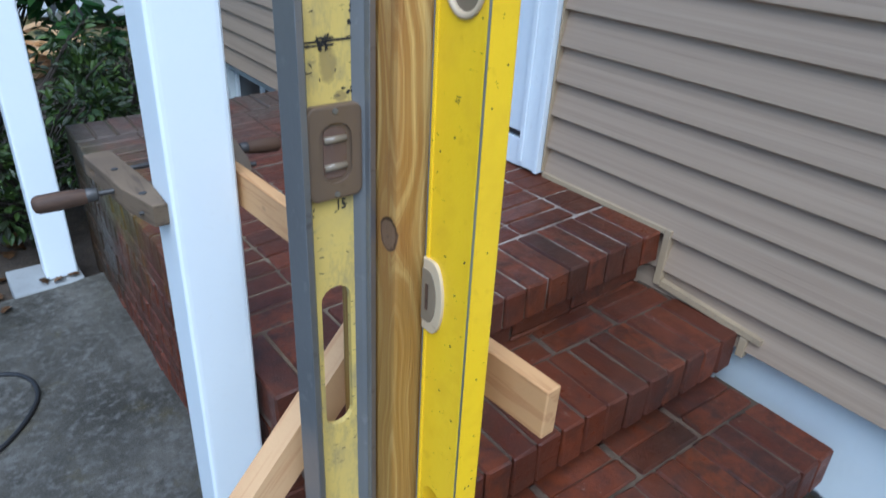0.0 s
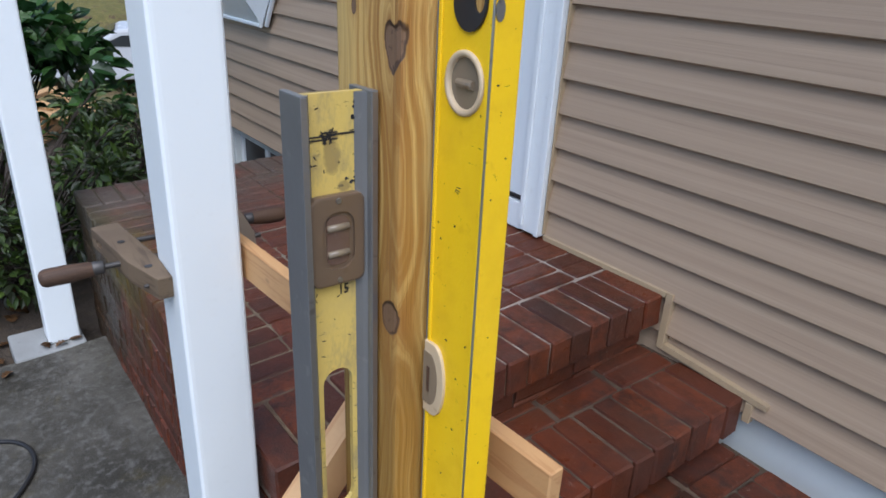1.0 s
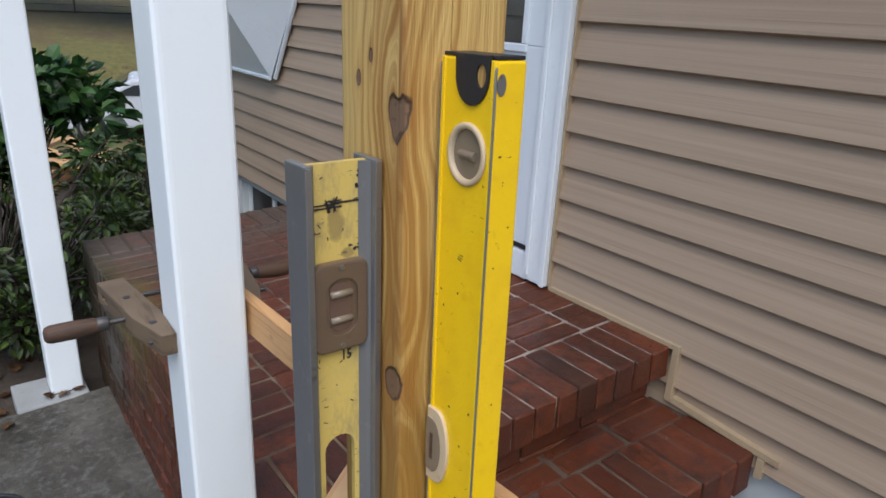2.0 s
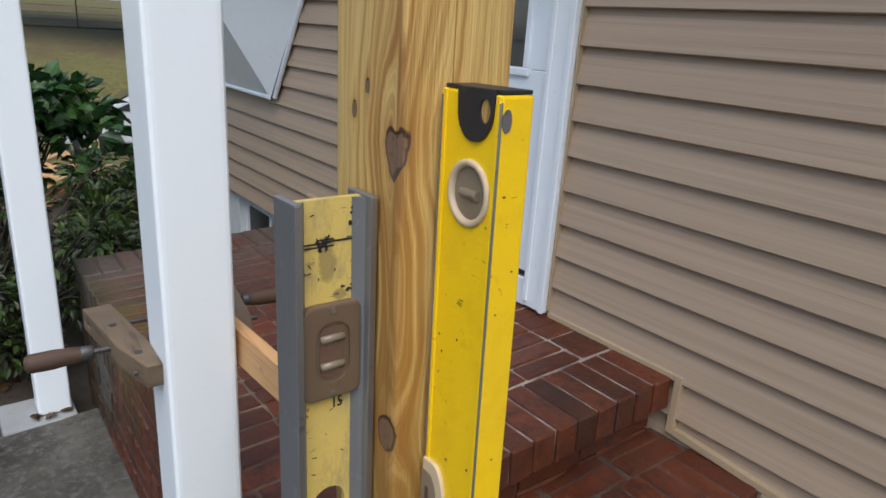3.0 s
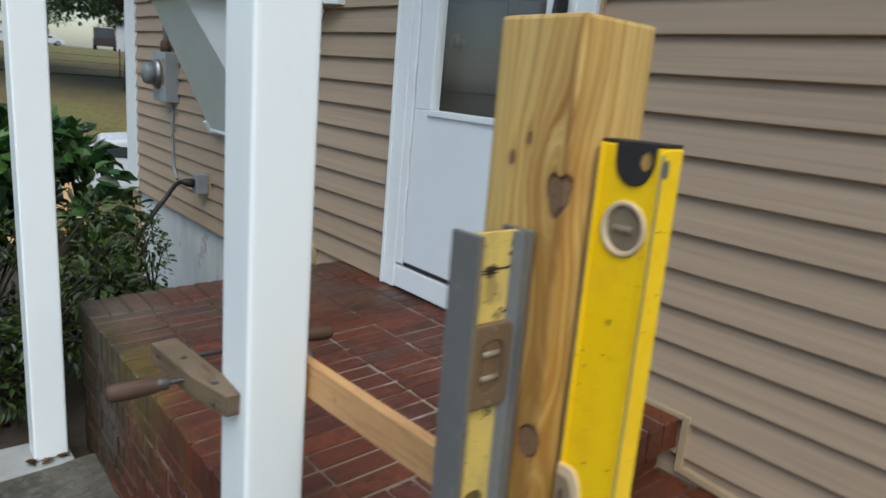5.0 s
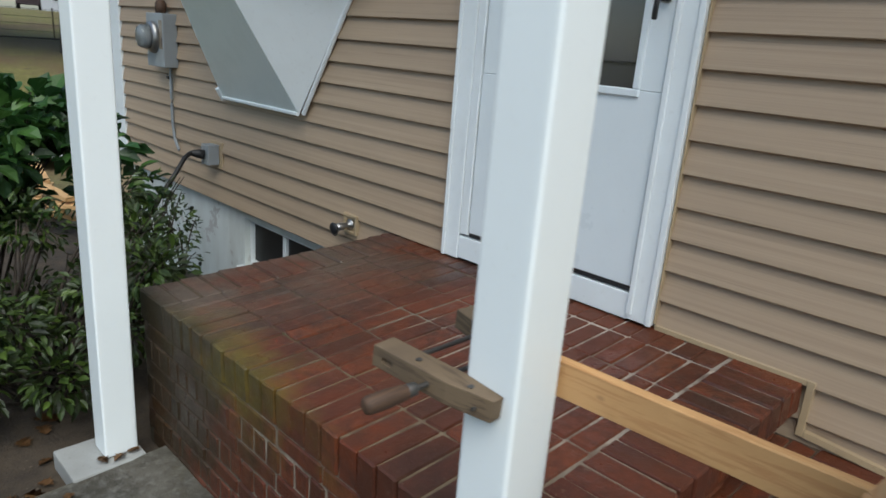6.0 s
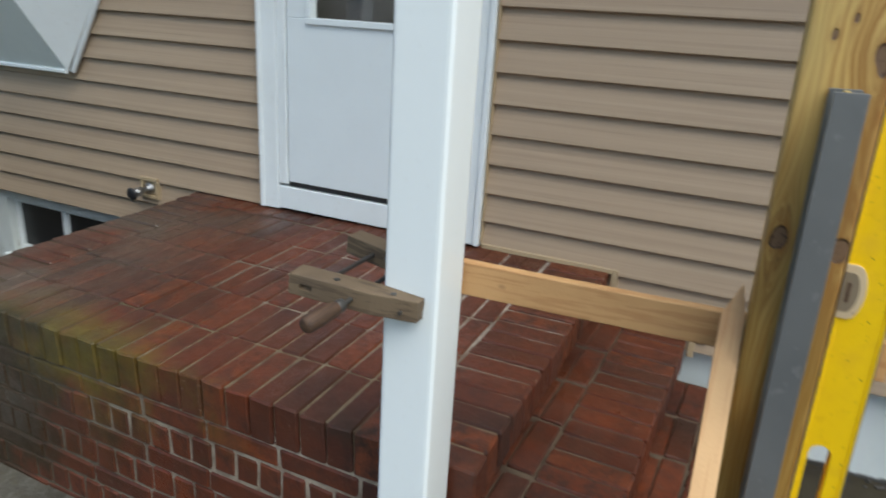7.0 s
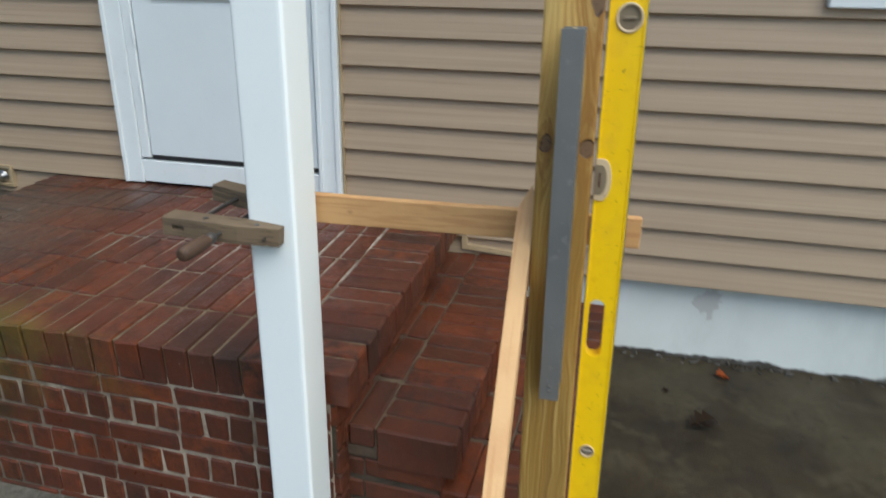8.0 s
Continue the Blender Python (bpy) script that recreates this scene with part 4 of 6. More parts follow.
# ---------------------------------------------------------------- hand-screw clamp
def clamp():
    zt, zb = 0.994, 0.950
    c = thing("clamp", (0.33, 1.20, zb), "old wooden hand-screw clamp gripping the white post", "clamp")

    def jaw(pts, label=""):
        bm = prism_of(bmesh.new(), pts, "z", zb, zt, 0.0025)
        return part("jaw", bm, OLD_WOOD, c, label)

    # outer jaw: tip on the post, tapered outside
    front = jaw([(0.2835, 1.074), (0.2835, 1.17), (0.262, 1.345), (0.219, 1.340), (0.239, 1.165), (0.262, 1.074)])
    back = jaw([(0.4065, 1.10), (0.428, 1.10), (0.452, 1.18), (0.472, 1.365), (0.430, 1.370), (0.4065, 1.215)])
    cut(front, box(bmesh.new(), (0.19, 1.290, 0.964), (0.232, 1.318, 0.977), 0.003))
    z = 0.972
    for y, x0, x1, g0, g1 in ((1.205, 0.215, 0.470, 0.212, 0.122), (1.290, 0.235, 0.462, 0.470, 0.548)):
        part("spindle", rod(bmesh.new(), (min(x0, g0), y, z), (x1, y, z), 0.0052, None, 12), DARK_STEEL, c, "steel screw")
        dy = 0.010 if g1 < g0 else 0.0
        gr = turned(bmesh.new(), (g0, y, z), (g1, y + dy, z - 0.004), ((0, 0.0095), (0.02, 0.011), (0.16, 0.0120), (0.22, 0.0145), (0.6, 0.0175), (0.9, 0.0170), (0.97, 0.014), (1.0, 0.008)), 18)
        grip = part("grip", gr, GRIP_WOOD, c, "worn dark wooden handle", True)
        part("ferrule", turned(bmesh.new(), (g0, y, z), (g0 + (g1 - g0) * 0.19, y + dy * 0.19, z), ((0, 0.0108), (0.1, 0.0124), (0.9, 0.0132), (1, 0.0126)), 18), DARK_STEEL, grip, "steel ferrule", True)
    for x, y in ((0.262, 1.13), (0.248, 1.25)):
        part("pin", rod(bmesh.new(), (x, y, zt - 0.002), (x, y, zt + 0.0012), 0.006, None, 12), DARK_STEEL, c)
    part("pin", rod(bmesh.new(), (0.2580, 1.105, 0.968), (0.2480, 1.105, 0.968), 0.0035, None, 10), DARK_STEEL, c)
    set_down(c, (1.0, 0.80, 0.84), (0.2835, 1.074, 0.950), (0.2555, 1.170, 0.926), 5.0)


clamp()


# ---------------------------------------------------------------- grey I-beam level
def beam_level():
    z0, z1 = 0.722, 1.340
    xa, xb = 0.2565, 0.3172
    ya, yb = 0.538, 0.5745
    yw = 0.556
    lv = thing("beam_level", ((xa + xb) / 2, yw, z0), "old spirit level, grey metal flanges and scuffed yellow web, standing upright", "spirit level")
    for x0, x1 in ((xa, xa + 0.0055), (xb - 0.0055, xb)):
        part("flange", box(bmesh.new(), (x0, ya, z0), (x1, yb, z1), 0.0008, None, 2), GREY_METAL, lv, "grey painted metal flange")
    web = part("web", box(bmesh.new(), (xa + 0.0056, yw - 0.003, z0 + 0.001), (xb - 0.0056, yw + 0.003, z1 - 0.0015)), FADED, lv, "faded yellow web with black marks")
    xm = (xa + xb) / 2
    cut(web, prism_of(bmesh.new(), stadium(xm, 1.0255, 0.0135, 0.077), "y", yw - 0.02, yw + 0.02))
    # inner fillets that join web and flanges
    for x, s in ((xa + 0.0056, 1), (xb - 0.0056, -1)):
        part("fillet", prism_of(bmesh.new(), [(x, yw - 0.0031), (x, yw - 0.011), (x + s * 0.003, yw - 0.008), (x + s * 0.007, yw - 0.0031)], "z", z0 + 0.001, z1 - 0.002), GREY_METAL, lv)
    # tarnished window with two clear slots
    zc = 1.224
    def rounded(hx, hz, r, n=6):
        return [(xm + sx * (hx - r) + r * math.cos(q), zc + sz * (hz - r) + r * math.sin(q)) for sx, sz, q0 in ((1, 1, 0.0), (-1, 1, 0.5), (-1, -1, 1.0), (1, -1, 1.5)) for q in [math.pi * (q0 + 0.5 * k / n) for k in range(n + 1)]]
    hous = part("vial_housing", prism_of(bmesh.new(), rounded(0.0225, 0.038, 0.0075), "y", yw - 0.0112, yw - 0.0032, 0.0022), BROWN_BRASS, lv, "tarnished brown vial housing")
    cut(hous, prism_of(bmesh.new(), rounded(0.0135, 0.0245, 0.0125), "y", yw - 0.02, yw - 0.0085))
    part("lens", prism_of(bmesh.new(), rounded(0.0095, 0.0205, 0.006), "y", yw - 0.0095, yw - 0.0083), VIAL_RED, hous, "clouded reddish recess")
    for dz in (-0.0110, 0.0110):
        part("vial", rod(bmesh.new(), (xm - 0.0090, yw - 0.0095, zc + dz), (xm + 0.0090, yw - 0.0095, zc + dz), 0.0030, None, 12), VIAL_DULL, hous, "clouded vial", True)
    for dz in (-0.0335, 0.0335):
        part("screw", rod(bmesh.new(), (xm, yw - 0.0122, zc + dz), (xm, yw - 0.0100, zc + dz), 0.0022, None, 10), BARE_METAL, hous)
    # ink marks on the web
    bm = bmesh.new()
    rnd = random.Random(4)
    for zz, x0, x1, h in ((1.3075, xm - 0.004, xb - 0.006, 0.0007), (1.3068, xa + 0.006, xm + 0.002, 0.0006), (1.3042, xa + 0.006, xm + 0.004, 0.0006), (1.3092, xm - 0.008, xm + 0.004, 0.0005)):
        box(bm, (x0, yw - 0.0036, zz - h), (x1, yw - 0.0031, zz + h), 0, Matrix.Translation((0, 0, 0)))
    for k in range(11):
        box(bm, (-0.0045, -0.0002, -0.0004), (0.0045, 0.0002, 0.0004), 0, Matrix.Translation((xm - 0.005 + 0.0040 * rnd.uniform(-1, 1), yw - 0.0038, 1.3068 + 0.0025 * rnd.uniform(-1, 1))) @ Matrix.Rotation(rnd.uniform(0.6, 2.4), 4, "Y"))
    for k in range(18):
        x, zz = rnd.uniform(xa + 0.010, xb - 0.010), rnd.choice((rnd.uniform(1.10, 1.18), rnd.uniform(1.265, 1.335), rnd.uniform(0.75, 0.94)))
        box(bm, (-rnd.uniform(0.0003, 0.003), -0.0002, -0.00035), (rnd.uniform(0.0003, 0.003), 0.0002, 0.00035), 0, Matrix.Translation((x, yw - 0.0034, zz)) @ Matrix.Rotation(rnd.uniform(0, 3.1), 4, "Y"))
    # clusters of burnt dots by the top corner and above the vial
    for cx, cz, n in ((0.0175, 1.3305, 5), (0.0160, 1.3200, 6), (0.0185, 1.2690, 8), (0.0120, 1.2685, 3), (0.0215, 1.2580, 2)):
        for k in range(n):
            r = rnd.uniform(0.0006, 0.0013)
            box(bm, (-r, -0.0002, -r), (r, 0.0002, r), r * 0.4, Matrix.Translation((xm + cx + rnd.gauss(0, 0.0018), yw - 0.0034, cz + rnd.gauss(0, 0.0016))) @ Matrix.Rotation(rnd.uniform(0, 3.1), 4, "Y"))
    part("ink_scuffing", bm, BLACK, lv, "black ink marks and scratches", kind="stuff")
    font = bpy.data.curves.new("number", "FONT")
    font.body, font.size, font.extrude, font.offset = "15", 0.0125, 0.0001, 0.00025
    word = new("number", font)
    bpy.context.view_layer.update()
    me = bpy.data.meshes.new_from_object(word.evaluated_get(bpy.context.evaluated_depsgraph_get()))
    bpy.data.objects.remove(word)
    me.transform(Matrix.Translation((xm + 0.0020, yw - 0.0034, 1.1735)) @ Matrix.Rotation(math.pi / 2, 4, "X") @ Matrix.Diagonal((0.75, 1.0, 1.0, 1.0)))
    me.materials.clear()
    me.materials.append(BLACK)
    num = new("number", me)
    num.parent, num.matrix_parent_inverse = lv, lv.matrix_basis.inverted()
    # bare bright edges of the flanges
    for x in (xa + 0.0027, xb - 0.0027):
        part("worn_edge", box(bmesh.new(), (x - 0.0024, ya - 0.0003, z0 + 0.003), (x + 0.0024, ya + 0.0006, z1 - 0.001), 0.0002), BARE_METAL, lv, "bare bright metal edge")
    for zz in (0.742, 0.752):
        part("rivet", rod(bmesh.new(), (xa - 0.0010, 0.556, zz), (xa - 0.0001, 0.556, zz), 0.0028, None, 10), BARE_METAL, lv)
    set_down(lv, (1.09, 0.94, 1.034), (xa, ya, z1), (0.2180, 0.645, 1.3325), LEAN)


beam_level()


# ---------------------------------------------------------------- long yellow box level
def box_level():
    x0, x1, y0, y1 = 0.3505, 0.3775, 0.4530, 0.5118
    z1, z0 = 1.4235, 0.2075
    lv = thing("box_level", ((x0 + x1) / 2, (y0 + y1) / 2, z0), "long yellow box spirit level held upright against the wooden post", "spirit level")
    body = part("body", box(bmesh.new(), (x0, y0, z0), (x1, y1, z1 - 0.0016), 0.0022, None, 2), YELLOW, lv)
    ym = (y0 + y1) / 2
    bm = prism_of(bmesh.new(), stadium(0.4885, 0.8150, 0.0135, 0.058), "x", x0 - 0.02, x1 + 0.02)
    cut(body, bm)
    bm = prism_of(bmesh.new(), [(ym + 0.0005 + 0.0135 * math.cos(k * math.pi / 12), 0.545 + 0.0135 * math.sin(k * math.pi / 12)) for k in range(24)], "x", x0 - 0.02, x0 + 0.004)
    cut(body, bm)
    bm = prism_of(bmesh.new(), [(ym - 0.003 + 0.0185 * math.cos(k * math.pi / 14), 1.355 + 0.0205 * math.sin(k * math.pi / 14)) for k in range(28)], "x", x0 - 0.02, x0 + 0.004)
    cut(body, bm)
    # proud ribs along both long edges of the wide face and bare corners
    for y in (y0 + 0.0030, y1 - 0.0030):
        part("rib", box(bmesh.new(), (x0 - 0.0012, y - 0.0020, z0 + 0.002), (x0 + 0.0005, y + 0.0020, z1 - 0.0018), 0.0006), YELLOW, lv)
    part("bare_edge", box(bmesh.new(), (x0 - 0.0014, y0 - 0.0006, z0 + 0.01), (x0 + 0.0006, y0 + 0.0010, z1 - 0.006), 0.0005), BARE_METAL, lv, "bare metal edge where the paint has worn off")
    part("bare_edge", box(bmesh.new(), (x0 - 0.0014, y1 - 0.0008, z0 + 0.01), (x0 + 0.0006, y1 + 0.0004, z1 - 0.006), 0.0004), GREY_METAL, lv, "worn dark metal edge")
    bm = prism_of(bmesh.new(), [(x0 + 0.0045 + 0.004 * math.cos(k * math.pi / 7), z1 - 0.0175 + 0.0075 * math.sin(k * math.pi / 7)) for k in range(14)], "y", y0 - 0.0007, y0 - 0.0001)
    part("bare_patch", bm, BARE_METAL, lv, "bare metal patch at the corner")
    # black end cap with a hanging hole
    cap = part("end_cap", box(bmesh.new(), (x0 + 0.0008, y0 + 0.0008, z1 - 0.0015), (x1 - 0.0008, y1 - 0.0008, z1 + 0.0014), 0.0010, None, 2), BLACK, lv, "black plastic end cap")
    yt = ym - 0.0060
    out = [(yt + 0.0180, z1 + 0.0014), (yt + 0.0172, z1 - 0.013)] + [(yt - 0.0172 * math.cos(a), z1 - 0.013 + 0.0205 * math.sin(a)) for a in [math.pi + math.pi * k / 16 for k in range(1, 16)]] + [(yt - 0.0172, z1 - 0.013), (yt - 0.0180, z1 + 0.0014)]
    tongue = part("cap_tongue", prism_of(bmesh.new(), out, "x", x0 - 0.0022, x0 + 0.0015, 0.0006), BLACK, lv, "black plastic end cap")
    hole = [(yt - 0.0100 + 0.0052 * math.cos(k * math.pi / 10), z1 - 0.0125 + 0.0080 * math.sin(k * math.pi / 10)) for k in range(20)]
    cut(tongue, prism_of(bmesh.new(), hole, "x", x0 - 0.03, x0 + 0.03))
    part("cap_hole", prism_of(bmesh.new(), hole, "x", x0 - 0.0004, x0 + 0.0002), TREATED, cap)
    # round plumb window near the top
    def ring_window(yc, zc, ry, rz, mat_in, name):
        n = 32
        bm = bmesh.new()
        rows = []
        for f, x in ((1.13, x0 + 0.0005), (1.13, x0 - 0.0018), (1.06, x0 - 0.0026), (0.95, x0 - 0.0024), (0.89, x0 - 0.0006), (0.89, x0 + 0.003)):
            rows.append([bm.verts.new((x, yc + ry * f * math.cos(2 * math.pi * k / n), zc + rz * f * math.sin(2 * math.pi * k / n))) for k in range(n)])
        for p, q in zip(rows, rows[1:]):
            for k in range(n):
                bm.faces.new((p[k], p[(k + 1) % n], q[(k + 1) % n], q[k]))
        w = part(name, bm, CREAM, lv, "cream plastic window ring", True)
        part("lens", prism_of(bmesh.new(), [(yc + ry * 0.90 * math.cos(2 * math.pi * k / n), zc + rz * 0.90 * math.sin(2 * math.pi * k / n)) for k in range(n)], "x", x0 + 0.0012, x0 + 0.0035), mat_in, w, "clouded grey lens")
        return w
    w = ring_window(ym - 0.003, 1.355, 0.0185, 0.0205, VIAL_DULL, "vial_window")
    part("vial", rod(bmesh.new(), (x0 + 0.0006, ym - 0.012, 1.3545), (x0 + 0.0016, ym + 0.006, 1.3545), 0.0034, None, 12), VIAL_DULL, w, "clouded vial tube")
    w = ring_window(ym + 0.0005, 0.545, 0.0125, 0.0125, VIAL_DULL, "vial_window")
    part("vial", rod(bmesh.new(), (x0 + 0.0006, ym - 0.009, 0.545), (x0 + 0.0006, ym + 0.009, 0.545), 0.0030, None, 12), PALE, w)
    # half-round window in the middle, open to the post side
    def half(s, n=14):
        return [(y1 - 0.0005, 1.096 - 0.036 * s)] + [(y1 - 0.013 * s - 0.0145 * s * math.cos(a), 1.096 + (0.036 * s) * math.sin(a)) for a in [-math.pi / 2 + math.pi * k / n for k in range(n + 1)]] + [(y1 - 0.0005, 1.096 + 0.036 * s)]
    fr = part("side_window", prism_of(bmesh.new(), half(1.0), "x", x0 - 0.0032, x0 + 0.0005, 0.0008), CREAM, lv, "cream plastic window at the level's edge")
    part("side_lens", prism_of(bmesh.new(), half(0.72), "x", x0 - 0.0040, x0 - 0.0033), VIAL_DULL, fr, "clouded brownish lens")
    part("side_vial", box(bmesh.new(), (x0 - 0.0048, y1 - 0.0100, 1.083), (x0 - 0.0041, y1 - 0.0062, 1.109), 0.0003), GRIP_WOOD, fr, "dark vial slot")
    # dents and ink flecks
    bm = bmesh.new()
    rnd = random.Random(9)
    for k in range(22):
        y, zz = rnd.uniform(y0 + 0.008, y1 - 0.008), rnd.uniform(0.5, 1.33)
        box(bm, (-0.0002, -rnd.uniform(0.0006, 0.0016), -0.0007), (0.0002, rnd.uniform(0.0006, 0.0016), 0.0007), 0, Matrix.Translation((x0 - 0.0001, y, zz)) @ Matrix.Rotation(rnd.uniform(0, 3), 4, "X"))
    for k, zz in enumerate((1.2775, 1.2752, 1.2735)):
        box(bm, (-0.0002, -0.0026, -0.0003), (0.0002, 0.0022, 0.0003), 0, Matrix.Translation((x0 - 0.0001, ym - 0.002 + 0.001 * k, zz)) @ Matrix.Rotation(0.12 * k, 4, "X"))
    for k in range(16):
        x, zz = rnd.uniform(x0 + 0.004, x1 - 0.003), rnd.uniform(0.6, 1.40)
        box(bm, (-rnd.uniform(0.0004, 0.0014), -0.0002, -0.0006), (rnd.uniform(0.0004, 0.0014), 0.0002, 0.0006), 0, Matrix.Translation((x, y0 - 0.0001, zz)) @ Matrix.Rotation(rnd.uniform(0, 3), 4, "Y"))
    part("paint_scuffing", bm, BLACK, lv, "black scuffs and flecks in the paint", kind="stuff")
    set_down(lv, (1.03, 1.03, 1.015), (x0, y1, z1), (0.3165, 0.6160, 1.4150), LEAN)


box_level()


# ---------------------------------------------------------------- fixtures on the wall
def faucet():
    y, z = 3.105, 0.588
    f = thing("faucet", (WALL - 0.018, y, z), "old garden tap on a tan mounting block in the siding", "tap")
    bm = bmesh.new()
    for lo, hi in (((WALL - 0.035, y - 0.055, z - 0.045), (WALL - 0.012, y + 0.045, z - 0.030)), ((WALL - 0.035, y - 0.055, z + 0.035), (WALL - 0.012, y + 0.045, z + 0.05)),
                   ((WALL - 0.035, y - 0.055, z - 0.0295), (WALL - 0.012, y - 0.042, z + 0.0345)), ((WALL - 0.035, y + 0.032, z - 0.0295), (WALL - 0.012, y + 0.045, z + 0.0345))):
        box(bm, lo, hi, 0.002)
    part("mounting_block", bm, CHANNEL, f, "tan vinyl mounting block")
    part("block_plate", box(bmesh.new(), (WALL - 0.022, y - 0.0415, z - 0.029), (WALL - 0.010, y + 0.0315, z + 0.034)), CHANNEL, f)
    body = part("tap_body", turned(bmesh.new(), (WALL - 0.022, y, z), (WALL - 0.11, y, z - 0.006), ((0, 0.026), (0.08, 0.026), (0.1, 0.013), (0.5, 0.013), (0.55, 0.019), (0.8, 0.019), (1, 0.012))), BARE_METAL, f, "", True)
    part("spout", tube(bmesh.new(), spline([(WALL - 0.07, y, z - 0.005), (WALL - 0.085, y + 0.02, z - 0.022), (WALL - 0.09, y + 0.035, z - 0.05)]), 0.011, 10), BARE_METAL, f, "", True)
    part("wheel", turned(bmesh.new(), (WALL - 0.112, y, z - 0.006), (WALL - 0.130, y, z - 0.008), ((0, 0.012), (0.2, 0.026), (0.5, 0.029), (0.8, 0.026), (1, 0.012)), 18), BLACK, f, "dark tap wheel", True)


def outlet():
    y, z = 4.435, 0.705
    o = thing("outdoor_outlet", (WALL - 0.018, y, z), "grey outdoor socket box with a black plug in it", "socket")
    part("back_plate", box(bmesh.new(), (WALL - 0.024, y - 0.075, z - 0.075), (WALL - 0.012, y + 0.075, z + 0.075), 0.003), CHANNEL, o)
    part("box", box(bmesh.new(), (WALL - 0.095, y - 0.045, z - 0.06), (WALL - 0.0245, y + 0.045, z + 0.06), 0.006, None, 2), METER_GREY, o)
    part("plug", turned(bmesh.new(), (WALL - 0.0955, y + 0.005, z), (WALL - 0.17, y + 0.03, z + 0.01), ((0, 0.028), (0.5, 0.026), (0.8, 0.018), (1, 0.012))), RUBBER, o, "black rubber plug", True)
    pts = [(WALL - 0.165, y + 0.03, z + 0.01), (WALL - 0.22, y - 0.01, z - 0.01), (WALL - 0.30, y - 0.06, z - 0.085), (WALL - 0.42, y - 0.09, z - 0.23), (WALL - 0.54, y - 0.1, z - 0.45), (WALL - 0.6, y - 0.12, ground_z(0.9, y - 0.12) + 0.02)]
    part("cable", tube(bmesh.new(), spline(pts), 0.013), RUBBER, o, "thick black cable", True)


def meter():
    m = thing("electric_meter", (WALL - 0.02, 5.030, 1.18), "grey electric meter box with a glass dome on the siding", "meter")
    part("box", box(bmesh.new(), (WALL - 0.15, 4.800, 1.19), (WALL - 0.018, 5.140, 1.57), 0.008, None, 2), METER_GREY, m)
    part("label_plate", box(bmesh.new(), (WALL - 0.1515, 4.815, 1.32), (WALL - 0.1502, 4.880, 1.52)), PALE, m, "pale label")
    part("label_bar", box(bmesh.new(), (WALL - 0.1525, 4.825, 1.34), (WALL - 0.1516, 4.840, 1.40)), CAR_MAROON, m)
    part("collar", turned(bmesh.new(), (WALL - 0.1502, 4.980, 1.40), (WALL - 0.20, 4.980, 1.40), ((0, 0.11), (0.3, 0.115), (1, 0.10)), 24), BARE_METAL, m, "", True)
    part("dome", turned(bmesh.new(), (WALL - 0.2005, 4.980, 1.40), (WALL - 0.30, 4.980, 1.40), ((0, 0.088), (0.6, 0.085), (0.9, 0.07), (1, 0.04)), 24), GLASS, m, "glass meter dome", True)
    part("register", turned(bmesh.new(), (WALL - 0.2005, 4.980, 1.40), (WALL - 0.262, 4.980, 1.40), ((0, 0.066), (0.7, 0.066), (1, 0.060)), 20), METER_GREY, m, "metal register inside the dome", True)
    part("conduit", tube(bmesh.new(), spline([(WALL - 0.05, 4.900, 1.1895), (WALL - 0.05, 4.900, 0.85), (WALL - 0.045, 4.880, 0.68), (WALL - 0.04, 4.810, 0.585)]), 0.0135, 10), METER_GREY, m, "grey conduit pipe", True)
    part("conduit_hub", turned(bmesh.new(), (WALL - 0.08, 4.980, 1.5705), (WALL - 0.08, 4.980, 1.66), ((0, 0.045), (0.5, 0.05), (0.8, 0.045), (1, 0.03)), 14), GRIP_WOOD, m, "brown rusted hub", True)
    part("conduit", rod(bmesh.new(), (WALL - 0.08, 4.980, 1.6605), (WALL - 0.08, 4.980, 2.960), 0.026, None, 12), METER_GREY, m, "grey conduit pipe", True)
    for z in (1.10, 1.13):
        part("clip", box(bmesh.new(), (WALL - 0.03, 5.010, z), (WALL - 0.018, 5.040, z + 0.02), 0.002), BLACK, m)
    set_down(m, (0.70, 0.72, 0.85), (WALL, 4.80, 1.19), (WALL, 4.925, 1.165))


faucet()
outlet()
meter()

# crumbs of mortar and soil along the foot of the basement wall
rnd = random.Random(91)
bm = bmesh.new()
for k in range(240):
    y, r = rnd.uniform(-1.2, 0.75), 0.002 + 0.008 * rnd.random() ** 2.5
    x = WALL + 0.022 - abs(rnd.gauss(0, 0.020))
    m = Matrix.Translation((x, y, slab_z(x, y) - r * 0.1)) @ Euler((rnd.uniform(0, 3), rnd.uniform(0, 3), rnd.uniform(0, 3))).to_matrix().to_4x4()
    box(bm, (-r, -r * rnd.uniform(0.6, 1.6), -r * 0.6), (r, r, r * 0.6), r * 0.25, m)
single("mortar_crumbs", bm, worn_paint("crumbs", (0.045, 0.040, 0.034), (0.22, 0.22, 0.21), 0.9, 0.45, 0.002), "crumbled mortar and dirt along the basement wall", "rubble", "stuff")

# cord on the slab
cz = lambda x, y: slab_z(x, y) + 0.007
pts = [(-0.51, 1.72), (-0.26, 1.80), (-0.06, 1.91), (0.045, 2.04), (0.060, 2.15), (0.01, 2.235), (-0.09, 2.26), (-0.31, 2.23), (-0.76, 2.1)]
bm = tube(bmesh.new(), spline([(x, y, cz(x, y)) for x, y in pts], 8), 0.0065)
single("extension_cord", bm, RUBBER, "black extension cord lying in a loop on the concrete", "cord", smooth=True)


